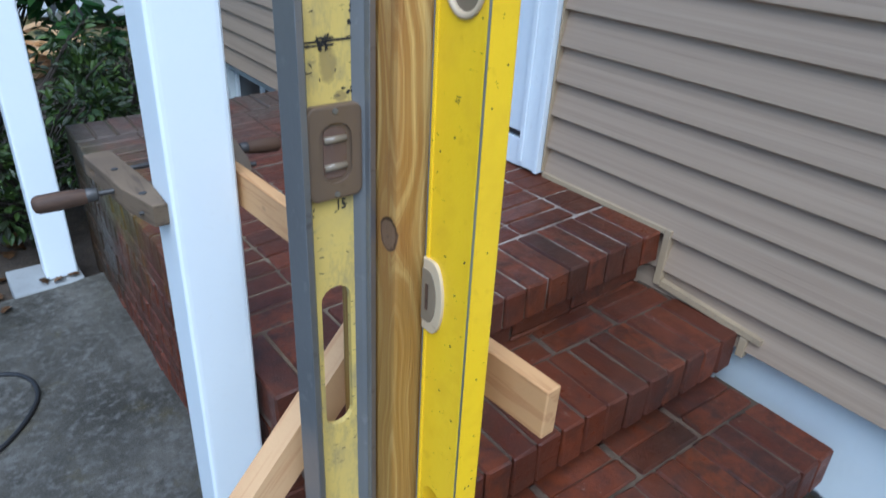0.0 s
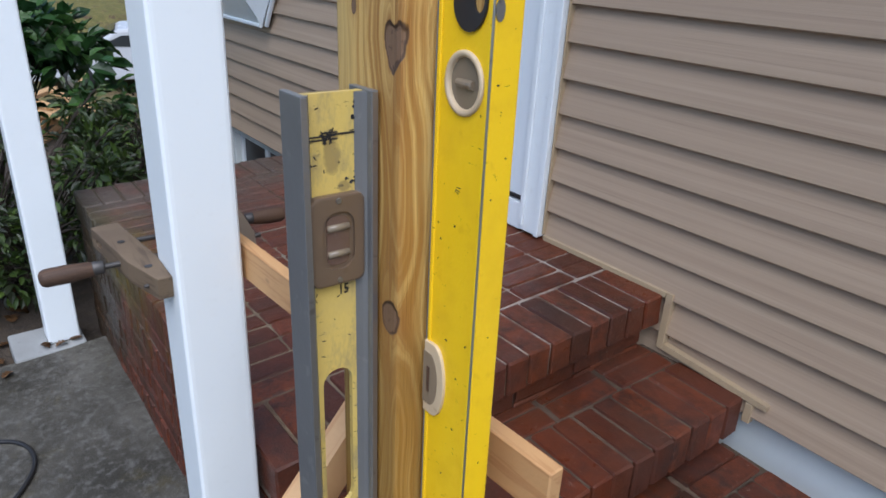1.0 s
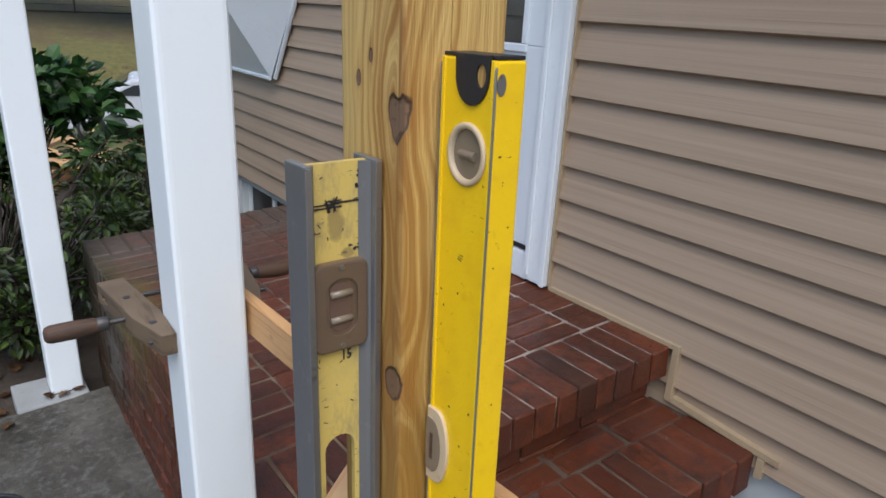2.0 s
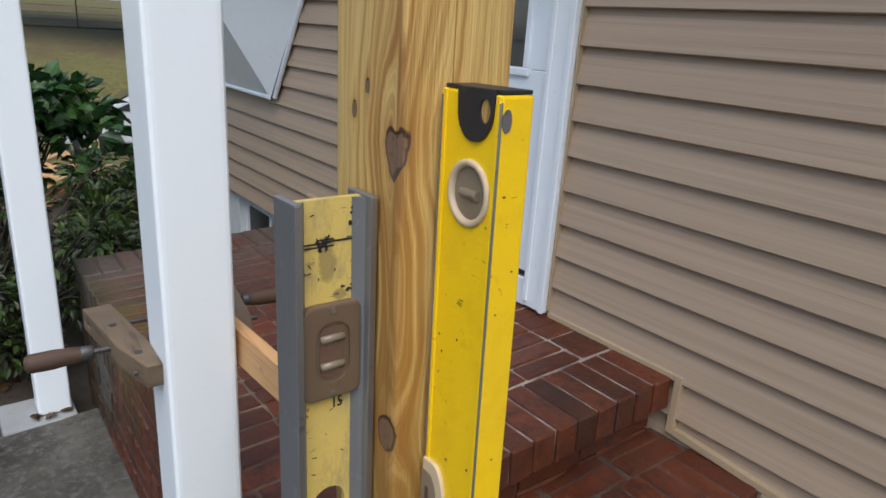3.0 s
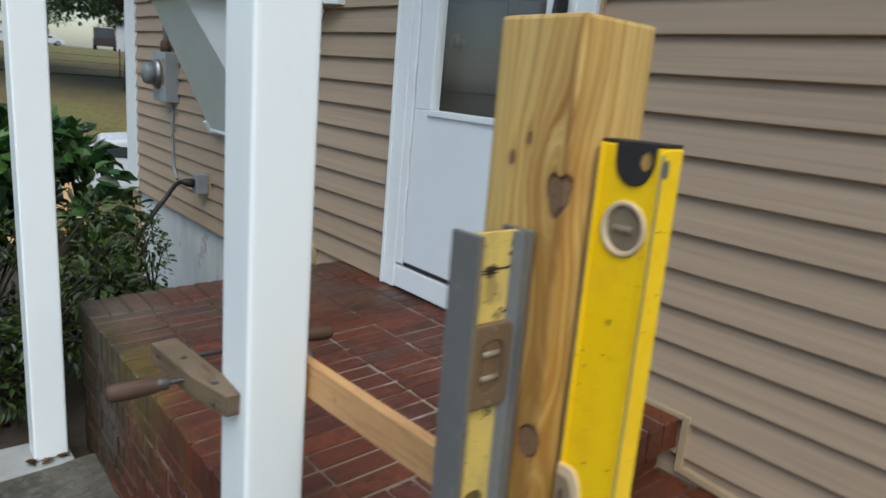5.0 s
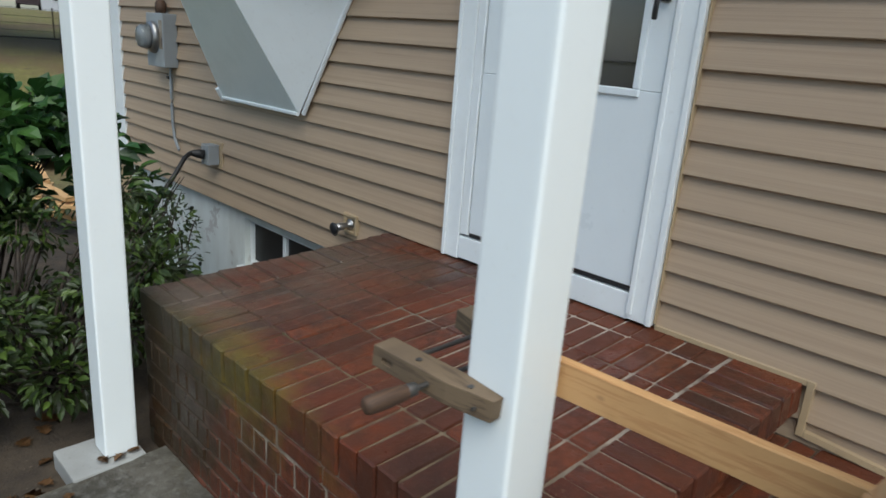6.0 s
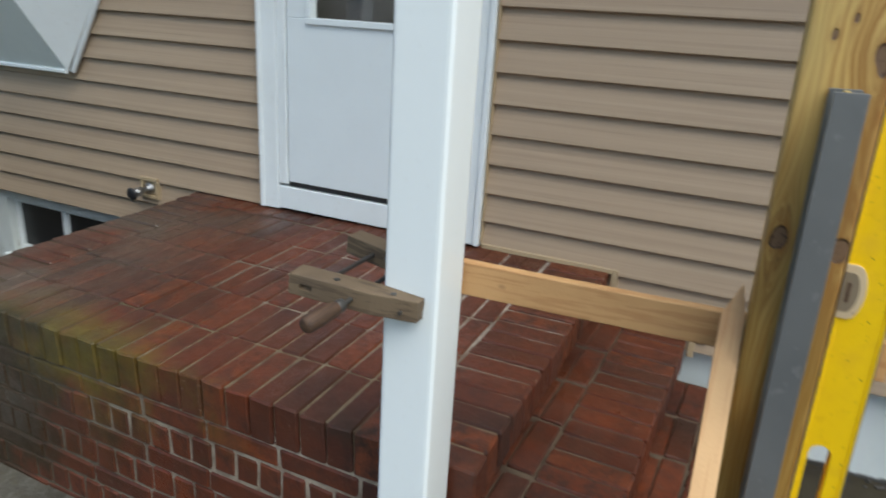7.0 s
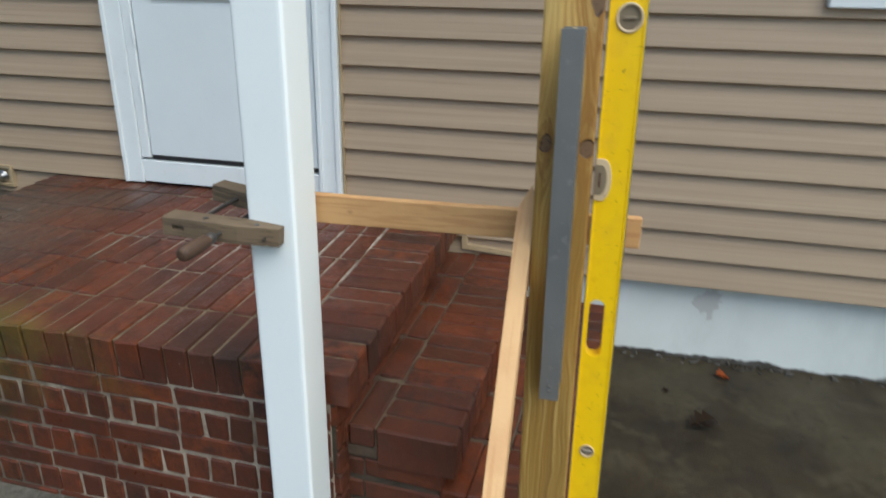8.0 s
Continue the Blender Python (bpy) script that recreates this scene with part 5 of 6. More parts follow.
# ---------------------------------------------------------------- fallen leaves
def curled_leaf(size, seed):
    rnd = random.Random(seed)
    bm = bmesh.new()
    n = 9
    rows = []
    for i in range(n):
        t = i / (n - 1)
        w = size * (0.30 * math.sin(math.pi * min(1, t * 1.05 + 0.02)) ** 0.7) * (1.0 + 0.35 * math.cos(i * math.pi)) + 0.0008
        zc = 0.25 * size * math.sin(t * 2.4 + rnd.uniform(0, 1)) * 0.5
        rows.append([bm.verts.new((s * w, (t - 0.5) * size, max(0.0, zc) + 0.28 * abs(s) * w + 0.02 * size)) for s in (-1, 0, 1)])
    for p, q in zip(rows, rows[1:]):
        for k in range(2):
            bm.faces.new((p[k], p[k + 1], q[k + 1], q[k]))
    r = bmesh.ops.solidify(bm, geom=bm.faces[:], thickness=0.0008)
    return bm


LEAVES = [mesh_of("fallen_leaf", curled_leaf(0.085, k), DRY_LEAF) for k in range(4)]
rnd = random.Random(21)
spots = []
for k in range(70):
    spots.append((rnd.uniform(-0.75, 0.20), rnd.uniform(2.75, 3.9), rnd.uniform(0.05, 0.10)))
spots += [(0.20, 2.735, 0.05), (0.25, 2.72, 0.05), (0.30, 2.735, 0.045), (0.06, 2.62, 0.05), (-0.04, 2.64, 0.06), (-0.21, 2.5, 0.05)]
for k, (x, y, size) in enumerate(spots):
    ob = new("fallen_leaf", LEAVES[k % 4])
    on = slab_z(x, y) if y < 2.70 else ground_z(x, y)
    if 0.08 < x < 0.34 and 2.66 < y < 2.91:
        on = slab_z(0.2, 2.8) + 0.006
    ob.matrix_basis = Matrix.LocRotScale((x, y, on + 0.004), Euler((rnd.uniform(-0.15, 0.15), rnd.uniform(-0.15, 0.15), rnd.uniform(0, 6.3))), (size / 0.085,) * 3)
    tagged(ob, "dry brown oak leaf curled on the ground", "leaf", "fallen leaves")
for x, y, size, turn in ((1.118, 0.200, 0.115, 35), (1.285, 0.300, 0.030, 80)):
    ob = new("fallen_leaf", mesh_of("fallen_leaf", curled_leaf(size, 5), DARK_LEAF))
    ob.matrix_basis = pose(x, y, slab_z(x, y) + 0.003, 4, -5, turn)
    tagged(ob, "wet blackish oak leaf lying flat on the concrete", "leaf", "fallen leaves")
ob = new("fallen_leaf", mesh_of("fallen_leaf", curled_leaf(0.070, 8), ORANGE_LEAF))
ob.matrix_basis = pose(1.420, 0.105, slab_z(1.420, 0.105) + 0.004, 25, -20, 40)
tagged(ob, "bright orange fallen leaf against the basement wall", "leaf", "fallen leaves")


# ---------------------------------------------------------------- shrubs
def leaf_cloud(bm, centre, spread, count, length, width, seed, droop=0.3, shell=0.55):
    """Many small folded leaves round a centre."""
    rnd = random.Random(seed)
    for k in range(count):
        d = Vector((rnd.gauss(0, 1), rnd.gauss(0, 1), rnd.gauss(0, 1))).normalized()
        r = shell + (1 - shell) * rnd.random()
        c = Vector(centre) + Vector((d.x * spread[0], d.y * spread[1], d.z * spread[2])) * r
        out = (d + Vector((rnd.uniform(-0.7, 0.7), rnd.uniform(-0.7, 0.7), rnd.uniform(-0.3, 0.7) - droop))).normalized()
        q = out.to_track_quat("Y", "Z") @ Euler((0, rnd.uniform(-0.8, 0.8), 0)).to_quaternion()
        s = rnd.uniform(0.65, 1.25)
        L, W = length * s, width * s
        pts = [(0, 0, 0), (-W * 0.42, L * 0.32, W * 0.18), (-W * 0.40, L * 0.66, W * 0.12), (0, L, -L * 0.12), (W * 0.40, L * 0.66, W * 0.12), (W * 0.42, L * 0.32, W * 0.18), (0, L * 0.5, 0.0)]
        v = [bm.verts.new(c + q @ Vector(p)) for p in pts]
        bm.faces.new((v[0], v[6], v[2], v[1]))
        bm.faces.new((v[6], v[3], v[2]))
        bm.faces.new((v[0], v[5], v[4], v[6]))
        bm.faces.new((v[6], v[4], v[3]))


def shrub(name, label, base, clumps, length, width, mat, per, seed, stems=14):
    rnd = random.Random(seed)
    x, y = base
    s = thing(name, (x, y, ground_z(x, y)), label, "shrub")
    bm = bmesh.new()
    for c, spread in clumps[:stems]:
        g = Vector((x + rnd.uniform(-0.12, 0.12), y + rnd.uniform(-0.1, 0.1), ground_z(x, y) - 0.02))
        mid = g.lerp(Vector(c), 0.5) + Vector((rnd.uniform(-0.08, 0.08), rnd.uniform(-0.08, 0.08), 0.05))
        tube(bm, spline([g, mid, c], 5), lambda t: 0.010 * (1 - 0.7 * t), 6)
        for k in range(3):
            e = Vector(c) + Vector((rnd.uniform(-1, 1) * spread[0], rnd.uniform(-1, 1) * spread[1], rnd.uniform(-0.2, 1) * spread[2]))
            tube(bm, spline([mid, mid.lerp(e, 0.6) + Vector((0, 0, 0.03)), e], 4), lambda t: 0.005 * (1 - 0.6 * t), 5)
    part("twiggery", bm, BARK, s, "thin brown stems", True, "stuff")
    bm = bmesh.new()
    for k, (c, spread) in enumerate(clumps):
        leaf_cloud(bm, c, spread, per, length, width, seed * 100 + k)
    part("foliage", bm, mat, s, kind="stuff")


rnd = random.Random(5)
cl = []
for k in range(46):
    x, y = rnd.uniform(-0.50, 0.68), rnd.uniform(3.06, 3.88)
    top = 0.58 + 0.2 * max(0.0, min(1.0, (y - 3.2) / 0.5))
    cl.append(((x, y, rnd.uniform(0.12, top)), (0.13, 0.13, 0.11)))
shrub("azalea_bush", "bushy azalea with small green leaves and bare brown stems", (0.25, 3.5), cl, 0.050, 0.024, SMALL, 120, 3, 46)
shrub("azalea_bush", "leggy azalea with sparse small leaves by the basement wall", (0.85, 3.85), [((rnd.uniform(0.62, 0.97), rnd.uniform(3.5, 4.2), rnd.uniform(0.20, 0.62)), (0.11, 0.12, 0.10)) for k in range(17)], 0.038, 0.017, SMALL, 60, 4, 17)
cl = [((x, rnd.uniform(3.98, 4.72), 0.50 + rnd.uniform(0.0, 0.54) * (1.0 - 0.12 * max(0.0, (x - 0.45) / 0.4))), (0.17, 0.17, 0.09)) for x in [rnd.uniform(-0.55, 0.84) for k in range(60)]]
cl += [((0.50 + 0.042 * k, 4.45 + 0.06 * (k % 3), 0.90 - 0.05 * (k % 2)), (0.13, 0.15, 0.07)) for k in range(8)]
shrub("hydrangea_bush", "hydrangea with large toothed dark green leaves", (0.1, 4.3), cl, 0.105, 0.076, BROAD, 36, 6, 40)
cl = [((rnd.uniform(-1.7, -0.6), rnd.uniform(3.5, 4.9), rnd.uniform(0.1, 0.6)), (0.16, 0.16, 0.12)) for k in range(18)]
shrub("azalea_bush", "low dark green azalea at the edge of the bed", (-1.1, 4.1), cl, 0.045, 0.022, SMALL, 60, 7, 18)


# ---------------------------------------------------------------- things in the distance
def car(name, at, turn, paint, label, truck=False):
    L, W, H = (5.2, 1.9, 2.1) if truck else (4.5, 1.75, 1.42)
    m = Matrix.Translation(at) @ Matrix.Rotation(radians(turn), 4, "Z")
    c = thing(name, at, label, "car")
    bm = bmesh.new()
    if truck:
        side = [(-L / 2, 0.45), (-L / 2, 1.02), (-0.9, 1.02), (-0.8, H), (0.55, H), (1.05, 1.12), (L / 2 - 0.1, 1.02), (L / 2, 0.75), (L / 2, 0.42)]
    else:
        side = [(-L / 2, 0.32), (-L / 2, 0.85), (-L / 2 + 0.55, 0.95), (-1.15, H - 0.04), (-0.2, H), (0.45, H - 0.06), (1.15, 0.95), (L / 2 - 0.15, 0.78), (L / 2, 0.55), (L / 2, 0.3)]
    prism_of(bm, side, "y", -W / 2, W / 2, 0.06)
    bmesh.ops.transform(bm, matrix=m, verts=bm.verts)
    part("body", bm, paint, c)
    for s in (-1, 1):
        bm = prism_of(bmesh.new(), [(-0.75, 1.0), (-0.65, H - 0.16), (0.40, H - 0.18), (0.85, 1.02)], "y", s * (W / 2 + 0.003), s * (W / 2 + 0.012))
        bmesh.ops.transform(bm, matrix=m, verts=bm.verts)
        part("side_window", bm, CAR_GLASS, c)
        for x in (-L / 2 + 0.85, L / 2 - 0.9):
            bm = turned(bmesh.new(), (x, s * (W / 2 - 0.18), 0.33), (x, s * (W / 2 + 0.02), 0.33), ((0, 0.30), (0.1, 0.33), (0.9, 0.33), (1, 0.30)), 18)
            bmesh.ops.transform(bm, matrix=m, verts=bm.verts)
            wheel = part("wheel", bm, RUBBER, c, "", True)
            bm = turned(bmesh.new(), (x, s * (W / 2 + 0.0205), 0.33), (x, s * (W / 2 + 0.03), 0.33), ((0, 0.20), (1, 0.17)), 14)
            bmesh.ops.transform(bm, matrix=m, verts=bm.verts)
            part("rim", bm, BARE_METAL, wheel)
    xa, xb = ((0.62, 1.0) if truck else (0.52, 1.10))
    za, zb = H - 0.08, (1.16 if truck else 1.0)
    for (x0, z0), (x1, z1) in (((xa, za), (xb, zb)), ((-1.12, H - 0.12), (-L / 2 + 0.62, 1.0)) if not truck else ((-0.83, H - 0.1), (-0.9, 1.1))):
        bm = bmesh.new()
        n = Vector((z0 - z1, 0, x1 - x0)).normalized()
        n = n if n.z > 0 or truck else -n
        sgn = 1 if x1 > x0 else -1
        off = Vector((sgn * 0.012, 0, 0.012))
        vs = [bm.verts.new(m @ (Vector(p) + o)) for o in (off * 0.2, off * 1.2) for p in ((x0, -W * 0.42, z0), (x0, W * 0.42, z0), (x1, W * 0.45, z1), (x1, -W * 0.45, z1))]
        bmesh.ops.convex_hull(bm, input=vs)
        part("windscreen", bm, CAR_GLASS, c)
    for s in (-0.68, 0.68):
        bm = box(bmesh.new(), (L / 2 - 0.06, s - 0.16, 0.60), (L / 2 + 0.012, s + 0.16, 0.74), 0.02, m)
        part("headlight", bm, PALE, c)
    return c


car("parked_car", (4.4, 16.9, ground_z(4.4, 16.9) - 0.03), 165, CAR_WHITE, "white parked car behind the shrubs")
car("pickup_truck", (18.9, 75.0, ground_z(18.9, 75.0)), 74, CAR_MAROON, "dark maroon pickup truck parked at the roadside", True)
car("parked_car", (14.6, 112.0, ground_z(14.6, 112)), 180, CAR_WHITE, "pale car parked along the far road")
car("parked_car", (18.2, 117.0, ground_z(18.2, 117)), 180, CAR_MAROON, "dark car parked along the far road")
car("parked_car", (21.0, 114.0, ground_z(21.0, 114)), 180, CAR_WHITE, "pale car parked along the far road")

# shed beside the truck
def shed(x, y, w, d, h, label, name="shed"):
    z = ground_z(x, y)
    s = thing(name, (x, y, z), label, "shed" if name == "shed" else "house")
    part("wall", box(bmesh.new(), (x - w / 2, y - d / 2, z - 0.5), (x + w / 2, y + d / 2, z + h)), PINK_SHED, s)
    part("roof", prism_of(bmesh.new(), [(x - w / 2 - 0.3, z + h + 0.01), (x + w / 2 + 0.3, z + h + 0.01), (x, z + h + w * 0.25)], "y", y - d / 2 - 0.3, y + d / 2 + 0.3), ASPHALT, s)
    part("door", box(bmesh.new(), (x - 0.45, y - d / 2 - 0.05, z - 0.3), (x + 0.45, y - d / 2 - 0.005, z + 1.9), 0.02), DOOR_WHITE, s)
    for k in (-0.3, 0.3):
        win = part("window", box(bmesh.new(), (x + k * w - 0.45, y - d / 2 - 0.05, z + 1.0), (x + k * w + 0.45, y - d / 2 - 0.005, z + 2.1), 0.02), TRIM_WHITE, s)
        part("pane", box(bmesh.new(), (x + k * w - 0.38, y - d / 2 - 0.07, z + 1.07), (x + k * w + 0.38, y - d / 2 - 0.052, z + 2.03)), CAR_GLASS, win)


shed(25.0, 86.5, 2.8, 4.0, 2.9, "white garden shed beyond the lawn")
shed(46.0, 140.0, 12.0, 8.0, 3.0, "pale house across the road", "house")
shed(14.0, 150.0, 13.0, 8.0, 3.0, "pale house across the road", "house")

road = grid_sheet([-600, -100, -40, -10, 0, 10, 20, 40, 100, 600], [104, 110, 118], lambda x, y: ground_z(x, y) + 0.05)
single("road", road, ASPHALT, "grey asphalt road beyond the lawn", "road", "structure")


# wire fence across the lawn
def fence():
    y = 29.8
    f = thing("fence", (4, y, ground_z(4, y)), "low dark wire fence across the lawn", "fence")
    xs2 = [-8 + 2.65 * k for k in range(12)]
    for x in xs2:
        z = ground_z(x, y)
        part("fence_post", rod(bmesh.new(), (x, y, z - 0.1), (x, y, z + 1.15), 0.024, None, 8), BARK, f)
    for h in (0.05, 0.30, 0.55, 0.80, 1.08):
        z = ground_z(4, y) + h
        part("wire", rod(bmesh.new(), (xs2[0], y - 0.05, z), (xs2[-1], y - 0.05, z), 0.007 if h > 0.1 else 0.03, None, 5), BARK, f)


fence()


# lumber and scrap behind the shrubs
def lumber_pile():
    rnd = random.Random(12)
    p = thing("lumber_pile", (1.35, 7.6, ground_z(1.35, 7.6)), "untidy pile of pale lumber offcuts on the soil", "lumber")
    for k in range(16):
        x, y = 1.25 + rnd.uniform(-0.55, 0.25), 7.4 + rnd.uniform(-0.8, 0.9)
        z = ground_z(x, y) + 0.03 + 0.045 * k * 0.5
        m = Matrix.Translation((x, y, z)) @ Euler((rnd.uniform(-0.12, 0.12), rnd.uniform(-0.08, 0.08), rnd.uniform(-0.5, 0.5))).to_matrix().to_4x4()
        part("offcut", box(bmesh.new(), (-0.05, -rnd.uniform(0.35, 0.8), -0.019), (0.05, rnd.uniform(0.35, 0.8), 0.019), 0.003, m), LUMBER, p)


lumber_pile()


def tree(x, y, h, seed, label, leaves=60, size=0.34, low=0.28):
    rnd = random.Random(seed)
    z = ground_z(x, y)
    t = thing("tree", (x, y, z), label, "tree")
    bm = bmesh.new()
    tube(bm, spline([(x, y, z - 0.2), (x + 0.1, y, z + h * 0.3), (x - 0.15, y, z + h * 0.6), (x, y, z + h * 0.9)], 5), lambda s: 0.019 * h * (1 - 0.8 * s), 10)
    ends = []
    for k in range(16 if low > 0.25 else 30):
        a, hh = rnd.uniform(0, 6.3), rnd.uniform(low, 0.8)
        r = h * rnd.uniform(0.2, 0.42)
        s0 = Vector((x, y, z + h * hh))
        e = s0 + Vector((math.cos(a) * r, math.sin(a) * r, h * rnd.uniform(-0.02, 0.2)))
        tube(bm, spline([s0, s0.lerp(e, 0.5) + Vector((0, 0, 0.3)), e], 4), lambda s: 0.09 * (1 - 0.75 * s), 6)
        ends += [e, s0.lerp(e, 0.6)]
    part("trunk", bm, BARK, t, "", True)
    bm = bmesh.new()
    for k, e in enumerate(ends):
        leaf_cloud(bm, e, (h * 0.13, h * 0.13, h * 0.09), leaves, size, size * 0.65, seed * 50 + k, 0.4, 0.2)
    part("crown", bm, TREE_LEAF, t)


tree(7.3, 26.5, 11.0, 61, "leafy dark green tree with low hanging boughs over the lawn", 230, 0.20, 0.22)
tree(3.0, 31.0, 10.0, 66, "leafy dark green tree with low hanging boughs over the lawn", 200, 0.20, 0.24)
for k, (x, y, h) in enumerate(((-1.6, 27.0, 9.0), (-3.0, 42.0, 10.0), (-9.0, 38.0, 9.0), (27.0, 66.0, 11.0), (3.0, 74.0, 12.0), (-14.0, 60.0, 12.0), (22.0, 75.0, 12.0), (16.0, 128.0, 10.0), (25.0, 134.0, 11.0), (34.0, 127.0, 10.0))):
    tree(x, y, h, 30 + k, "leafy dark green tree beyond the fence")


# ---------------------------------------------------------------- brick stoop, laid brick by brick
# u: towards the wall, v: along the wall; the steps stand a little askew to the landing
LANDING = Matrix.Translation((0.366, 1.098, 0)) @ Matrix.Rotation(radians(-0.7), 4, "Z")
STEPS = Matrix.Translation((0.366, 1.122, 0)) @ Matrix.Rotation(radians(-2.6), 4, "Z")
FALL_U, FALL_V = 0.042, -0.008


def top_at(u, v, z):
    """Height of a tread that is z high where it meets the wall at v = 0."""
    return z - FALL_U * (1.115 - u) + FALL_V * v


def brick_mesh(dx, dy, dz, seed):
    rnd = random.Random(seed)
    bm = bmesh.new()
    box(bm, (-dx / 2, -dy / 2, -dz), (dx / 2, dy / 2, 0), 0.0048)
    for v in bm.verts:
        v.co += Vector((rnd.uniform(-1, 1), rnd.uniform(-1, 1), rnd.uniform(-1, 1))) * 0.0020
    return mesh_of("brick", bm, BRICK)


def variants(dx, dy, dz, seed):
    return [mesh for mesh in (brick_mesh(dx, dy, dz, seed + k) for k in range(4))]


CAP_U = variants(0.1945, 0.0635, 0.106, 1)      # on edge, long across the landing
CAP_V = variants(0.0630, 0.1945, 0.106, 11)     # on edge, long along the wall
CAP_NOSE = variants(0.0640, 0.1945, 0.090, 17)  # the same, worn lower, over the riser
STRETCH_V = variants(0.090, 0.2015, 0.0510, 21)  # flat, long along the wall
STRETCH_U = variants(0.1975, 0.0645, 0.059, 31)  # flat, long across
HEADER = variants(0.090, 0.0610, 0.0710, 41)     # heads in the front face
SHORT_U = variants(0.120, 0.0635, 0.106, 51)
lay = random.Random(77)


def brick(parent, meshes, u, v, ztop, tilt=True, at=LANDING):
    ob = new("brick", lay.choice(meshes))
    ob.parent = parent
    ob.matrix_parent_inverse = parent.matrix_basis.inverted()
    e = Euler((FALL_V + lay.gauss(0, 0.004), -FALL_U + lay.gauss(0, 0.005), lay.gauss(0, 0.006))) if tilt else Euler((lay.gauss(0, 0.004), lay.gauss(0, 0.004), lay.gauss(0, 0.004)))
    ob.matrix_basis = at @ Matrix.LocRotScale((u + lay.gauss(0, 0.0008), v + lay.gauss(0, 0.0008), ztop + lay.gauss(0, 0.0011)), e, None)
    return ob


def core(parent, name, u0, u1, v0, v1, z, thick=None, mat=None, at=LANDING):
    """Mortar body under and between the bricks; its top follows the tread's fall."""
    bm = bmesh.new()
    nu, nv = 8, 10
    g = [[bm.verts.new((u0 + (u1 - u0) * i / nu, v0 + (v1 - v0) * j / nv, 0)) for i in range(nu + 1)] for j in range(nv + 1)]
    for row in g:
        for p in row:
            p.co.z = top_at(p.co.x, p.co.y, z) - 0.0052
    faces = [bm.faces.new((g[j][i], g[j][i + 1], g[j + 1][i + 1], g[j + 1][i])) for j in range(nv) for i in range(nu)]
    made = [p for p in bmesh.ops.extrude_face_region(bm, geom=faces)["geom"] if isinstance(p, bmesh.types.BMVert)]
    for p in made:
        p.co.z = -0.25 if thick is None else p.co.z - thick
    bmesh.ops.transform(bm, matrix=at, verts=bm.verts)
    return part(name, bm, mat or MORTAR, parent, "grey-brown mortar")


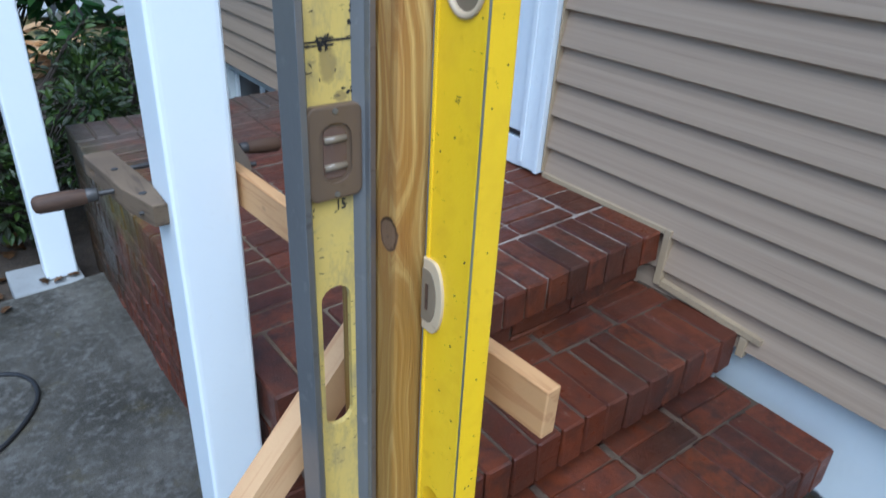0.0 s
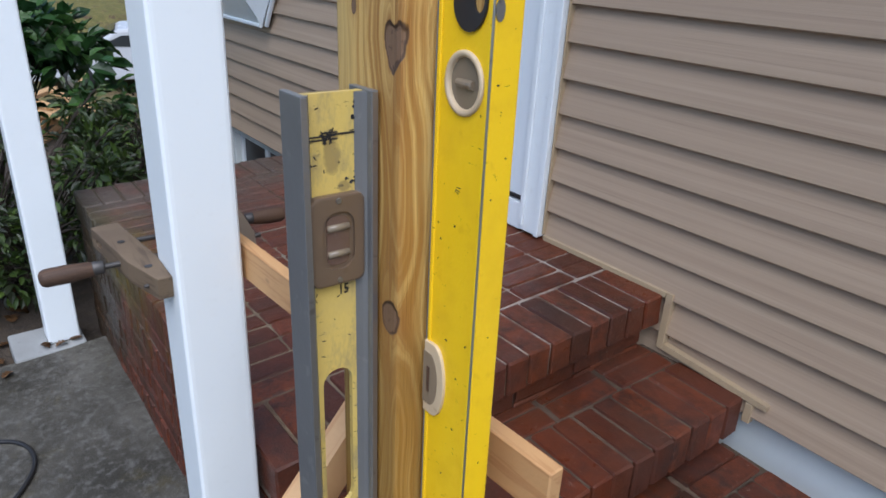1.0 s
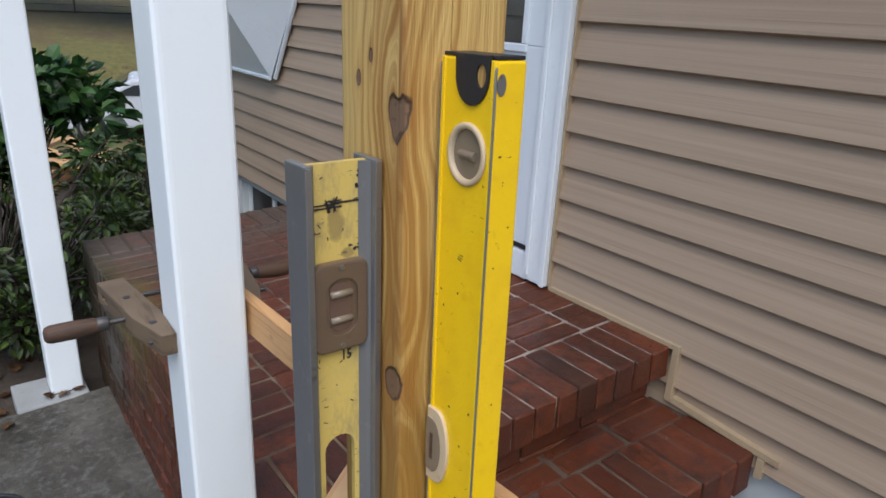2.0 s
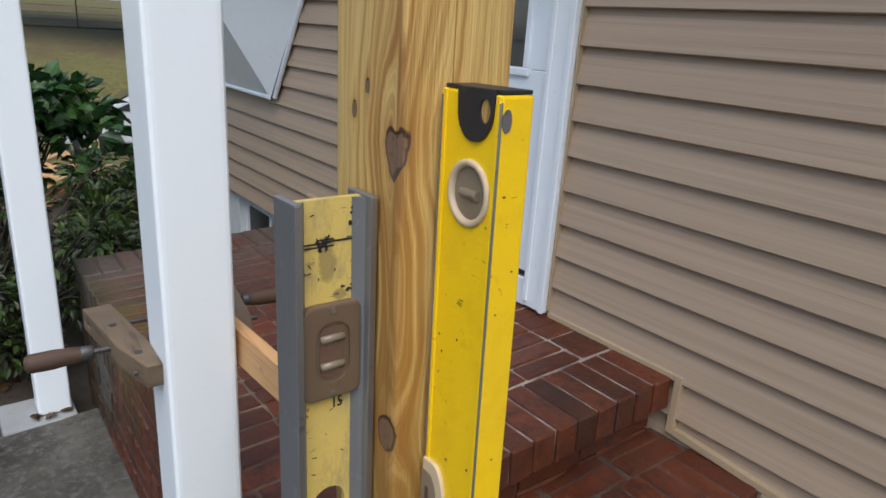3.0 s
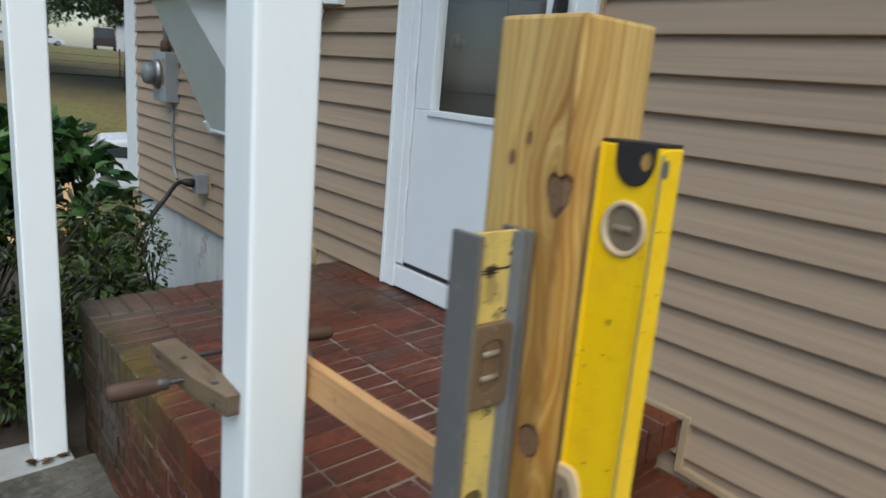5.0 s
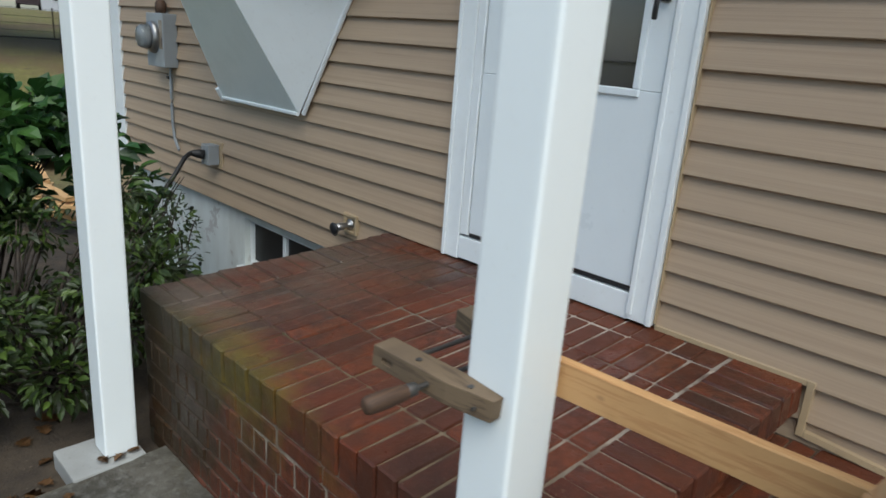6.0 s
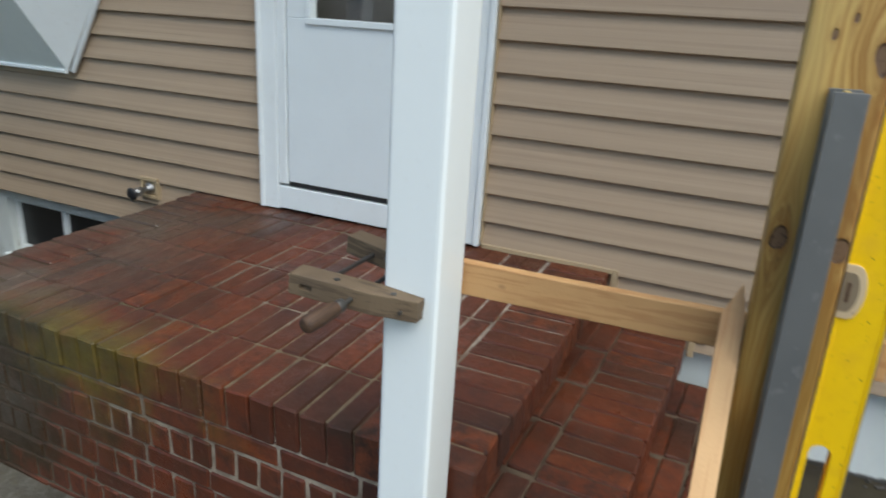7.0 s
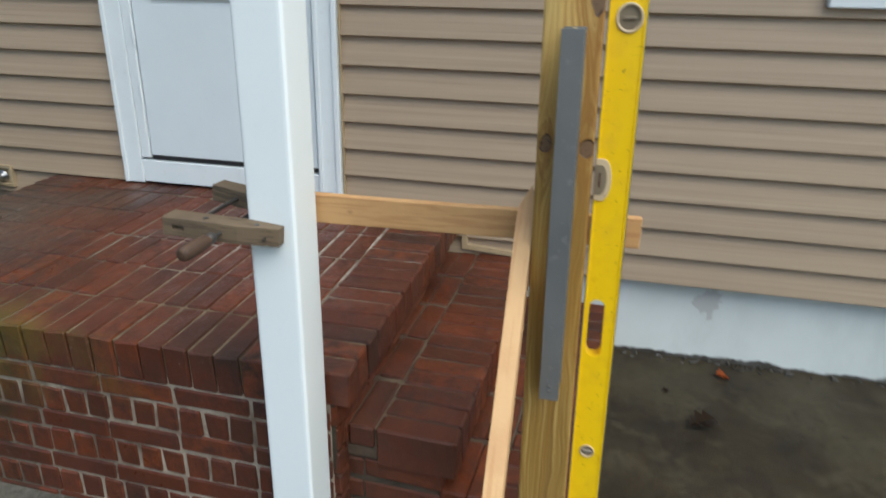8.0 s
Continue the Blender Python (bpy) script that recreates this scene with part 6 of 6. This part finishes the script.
def landing():
    s = thing("brick_landing", (0.95, 2.0, 0.0), "red brick landing with moss and worn mortar in front of the door", "stoop", kind="structure")
    H, V1 = 0.6270, 1.765
    core(s, "mortar_bed", 0.0115, 1.110, 0.0085, V1 - 0.008, H, 0.085)
    core(s, "mortar_face", 0.0115, 1.09, 0.0480, V1 - 0.02, H - 0.06, None, MORTAR_PALE)
    # dark strip: wet joint plus riser shade put into its colour
    core(s, "bed_joint", 0.0118, 1.09, 0.038, 0.06, H - 0.062, 0.22, MORTAR_WET_SHADE)
    # edge row above the steps
    m = 20
    P = (V1 - 0.405) / m
    n = 16
    for i in range(n):
        u = 0.0350 + 0.0694 * i
        brick(s, CAP_NOSE, u, 0.0965, top_at(u, 0.0965, H))
    # rows across the landing
    v0 = 0.200
    rows = [0.098 + 0.1985 * k for k in range(5)]
    for k, u in enumerate(rows):
        for j in range(m):
            v = v0 + P * (j + 0.5)
            brick(s, CAP_U, u, v, top_at(u, v, H))
    for j in range(m):
        v = v0 + P * (j + 0.5)
        brick(s, SHORT_U, 1.060, v, top_at(1.0555, v, H))
    # far edge row
    for i in range(n):
        u = 0.0350 + 0.0694 * i
        v = v0 + P * m + 0.098
        brick(s, CAP_V, u, v, top_at(u, v, H))
    # front face: stretchers and heads in turn
    z = H - FALL_U * 1.115 - 0.113
    for course in range(7):
        if course % 2 == 0:
            for j in range(8):
                v = 0.150 + 0.2085 * j
                brick(s, STRETCH_V, 0.0520, v, z + FALL_V * v, False)
            z -= 0.0580
        else:
            for j in range(25):
                v = 0.080 + P * j
                brick(s, HEADER, 0.0520, v, z + FALL_V * v, False)
            z -= 0.0780
    # riser under the edge row
    for i, dz in [(i, dz) for dz in (0.099, 0.165) for i in range(6)] + [(0, 0.231), (0, 0.297), (0, 0.363)]:
        u = 0.112 + 0.2035 * i
        brick(s, STRETCH_U, min(u, 0.99), 0.062, top_at(u, 0.07, H) - dz, False)
    return s


def step(name, v_nose, v_back, H, u0, label, inner):
    """One tread: a nosing row on edge, a row of stretchers and a dark mortar strip behind it."""
    s = thing(name, (0.95, 1.08 + v_nose, 0.0), label, "step", "brick steps", "structure")
    core(s, "mortar_bed", u0 + 0.0125, 1.120, v_nose + 0.0085, v_back, H, 0.085, MORTAR_DAMP, STEPS)
    # colour also carries the shade below the nosing
    core(s, "mortar_face", u0 + 0.0205, 1.10, v_nose + 0.0335, v_back - 0.01, H - 0.06, None, MORTAR_WET_SHADE, STEPS)
    n = round((1.124 - u0) / 0.0668)
    P = (1.124 - u0) / n
    for i in range(n):
        u = u0 + P * (i + 0.5)
        brick(s, CAP_V, u, v_nose + 0.0965, top_at(u, v_nose + 0.1, H), at=STEPS)
    for i in range(5):
        u = u0 + 0.101 + (1.005 - u0 - 0.101) / 4 * i
        brick(s, STRETCH_U, u, v_nose + 0.2320, top_at(u, v_nose + 0.1, H), at=STEPS)
    for i in range(5):
        u = u0 + 0.101 + (1.005 - u0 - 0.101) / 4 * i
        if u < 1.03:
            brick(s, inner, u, v_nose + 0.2975, top_at(u, v_nose + 0.1, H) - 0.003, at=STEPS)
    # riser and outer side
    for i in range(5):
        u = u0 + 0.125 + 0.2035 * i
        brick(s, STRETCH_U, min(u, 0.99), v_nose + 0.062, top_at(u, v_nose + 0.1, H) - 0.103, False, at=STEPS)
    for k in range(3):
        for j in range(2):
            brick(s, STRETCH_V, u0 + 0.062, v_nose + 0.13 + 0.2035 * j, top_at(u0, v_nose + 0.1, H) - 0.103 - 0.067 * k, False, at=STEPS)
    return s


landing()
step("brick_step", -0.262, 0.050, 0.4580, 0.048, "second red brick step with a rowlock edge", STRETCH_U)
step("brick_step", -0.556, -0.240, 0.3120, 0.056, "lowest red brick step, damp and dark", STRETCH_U)
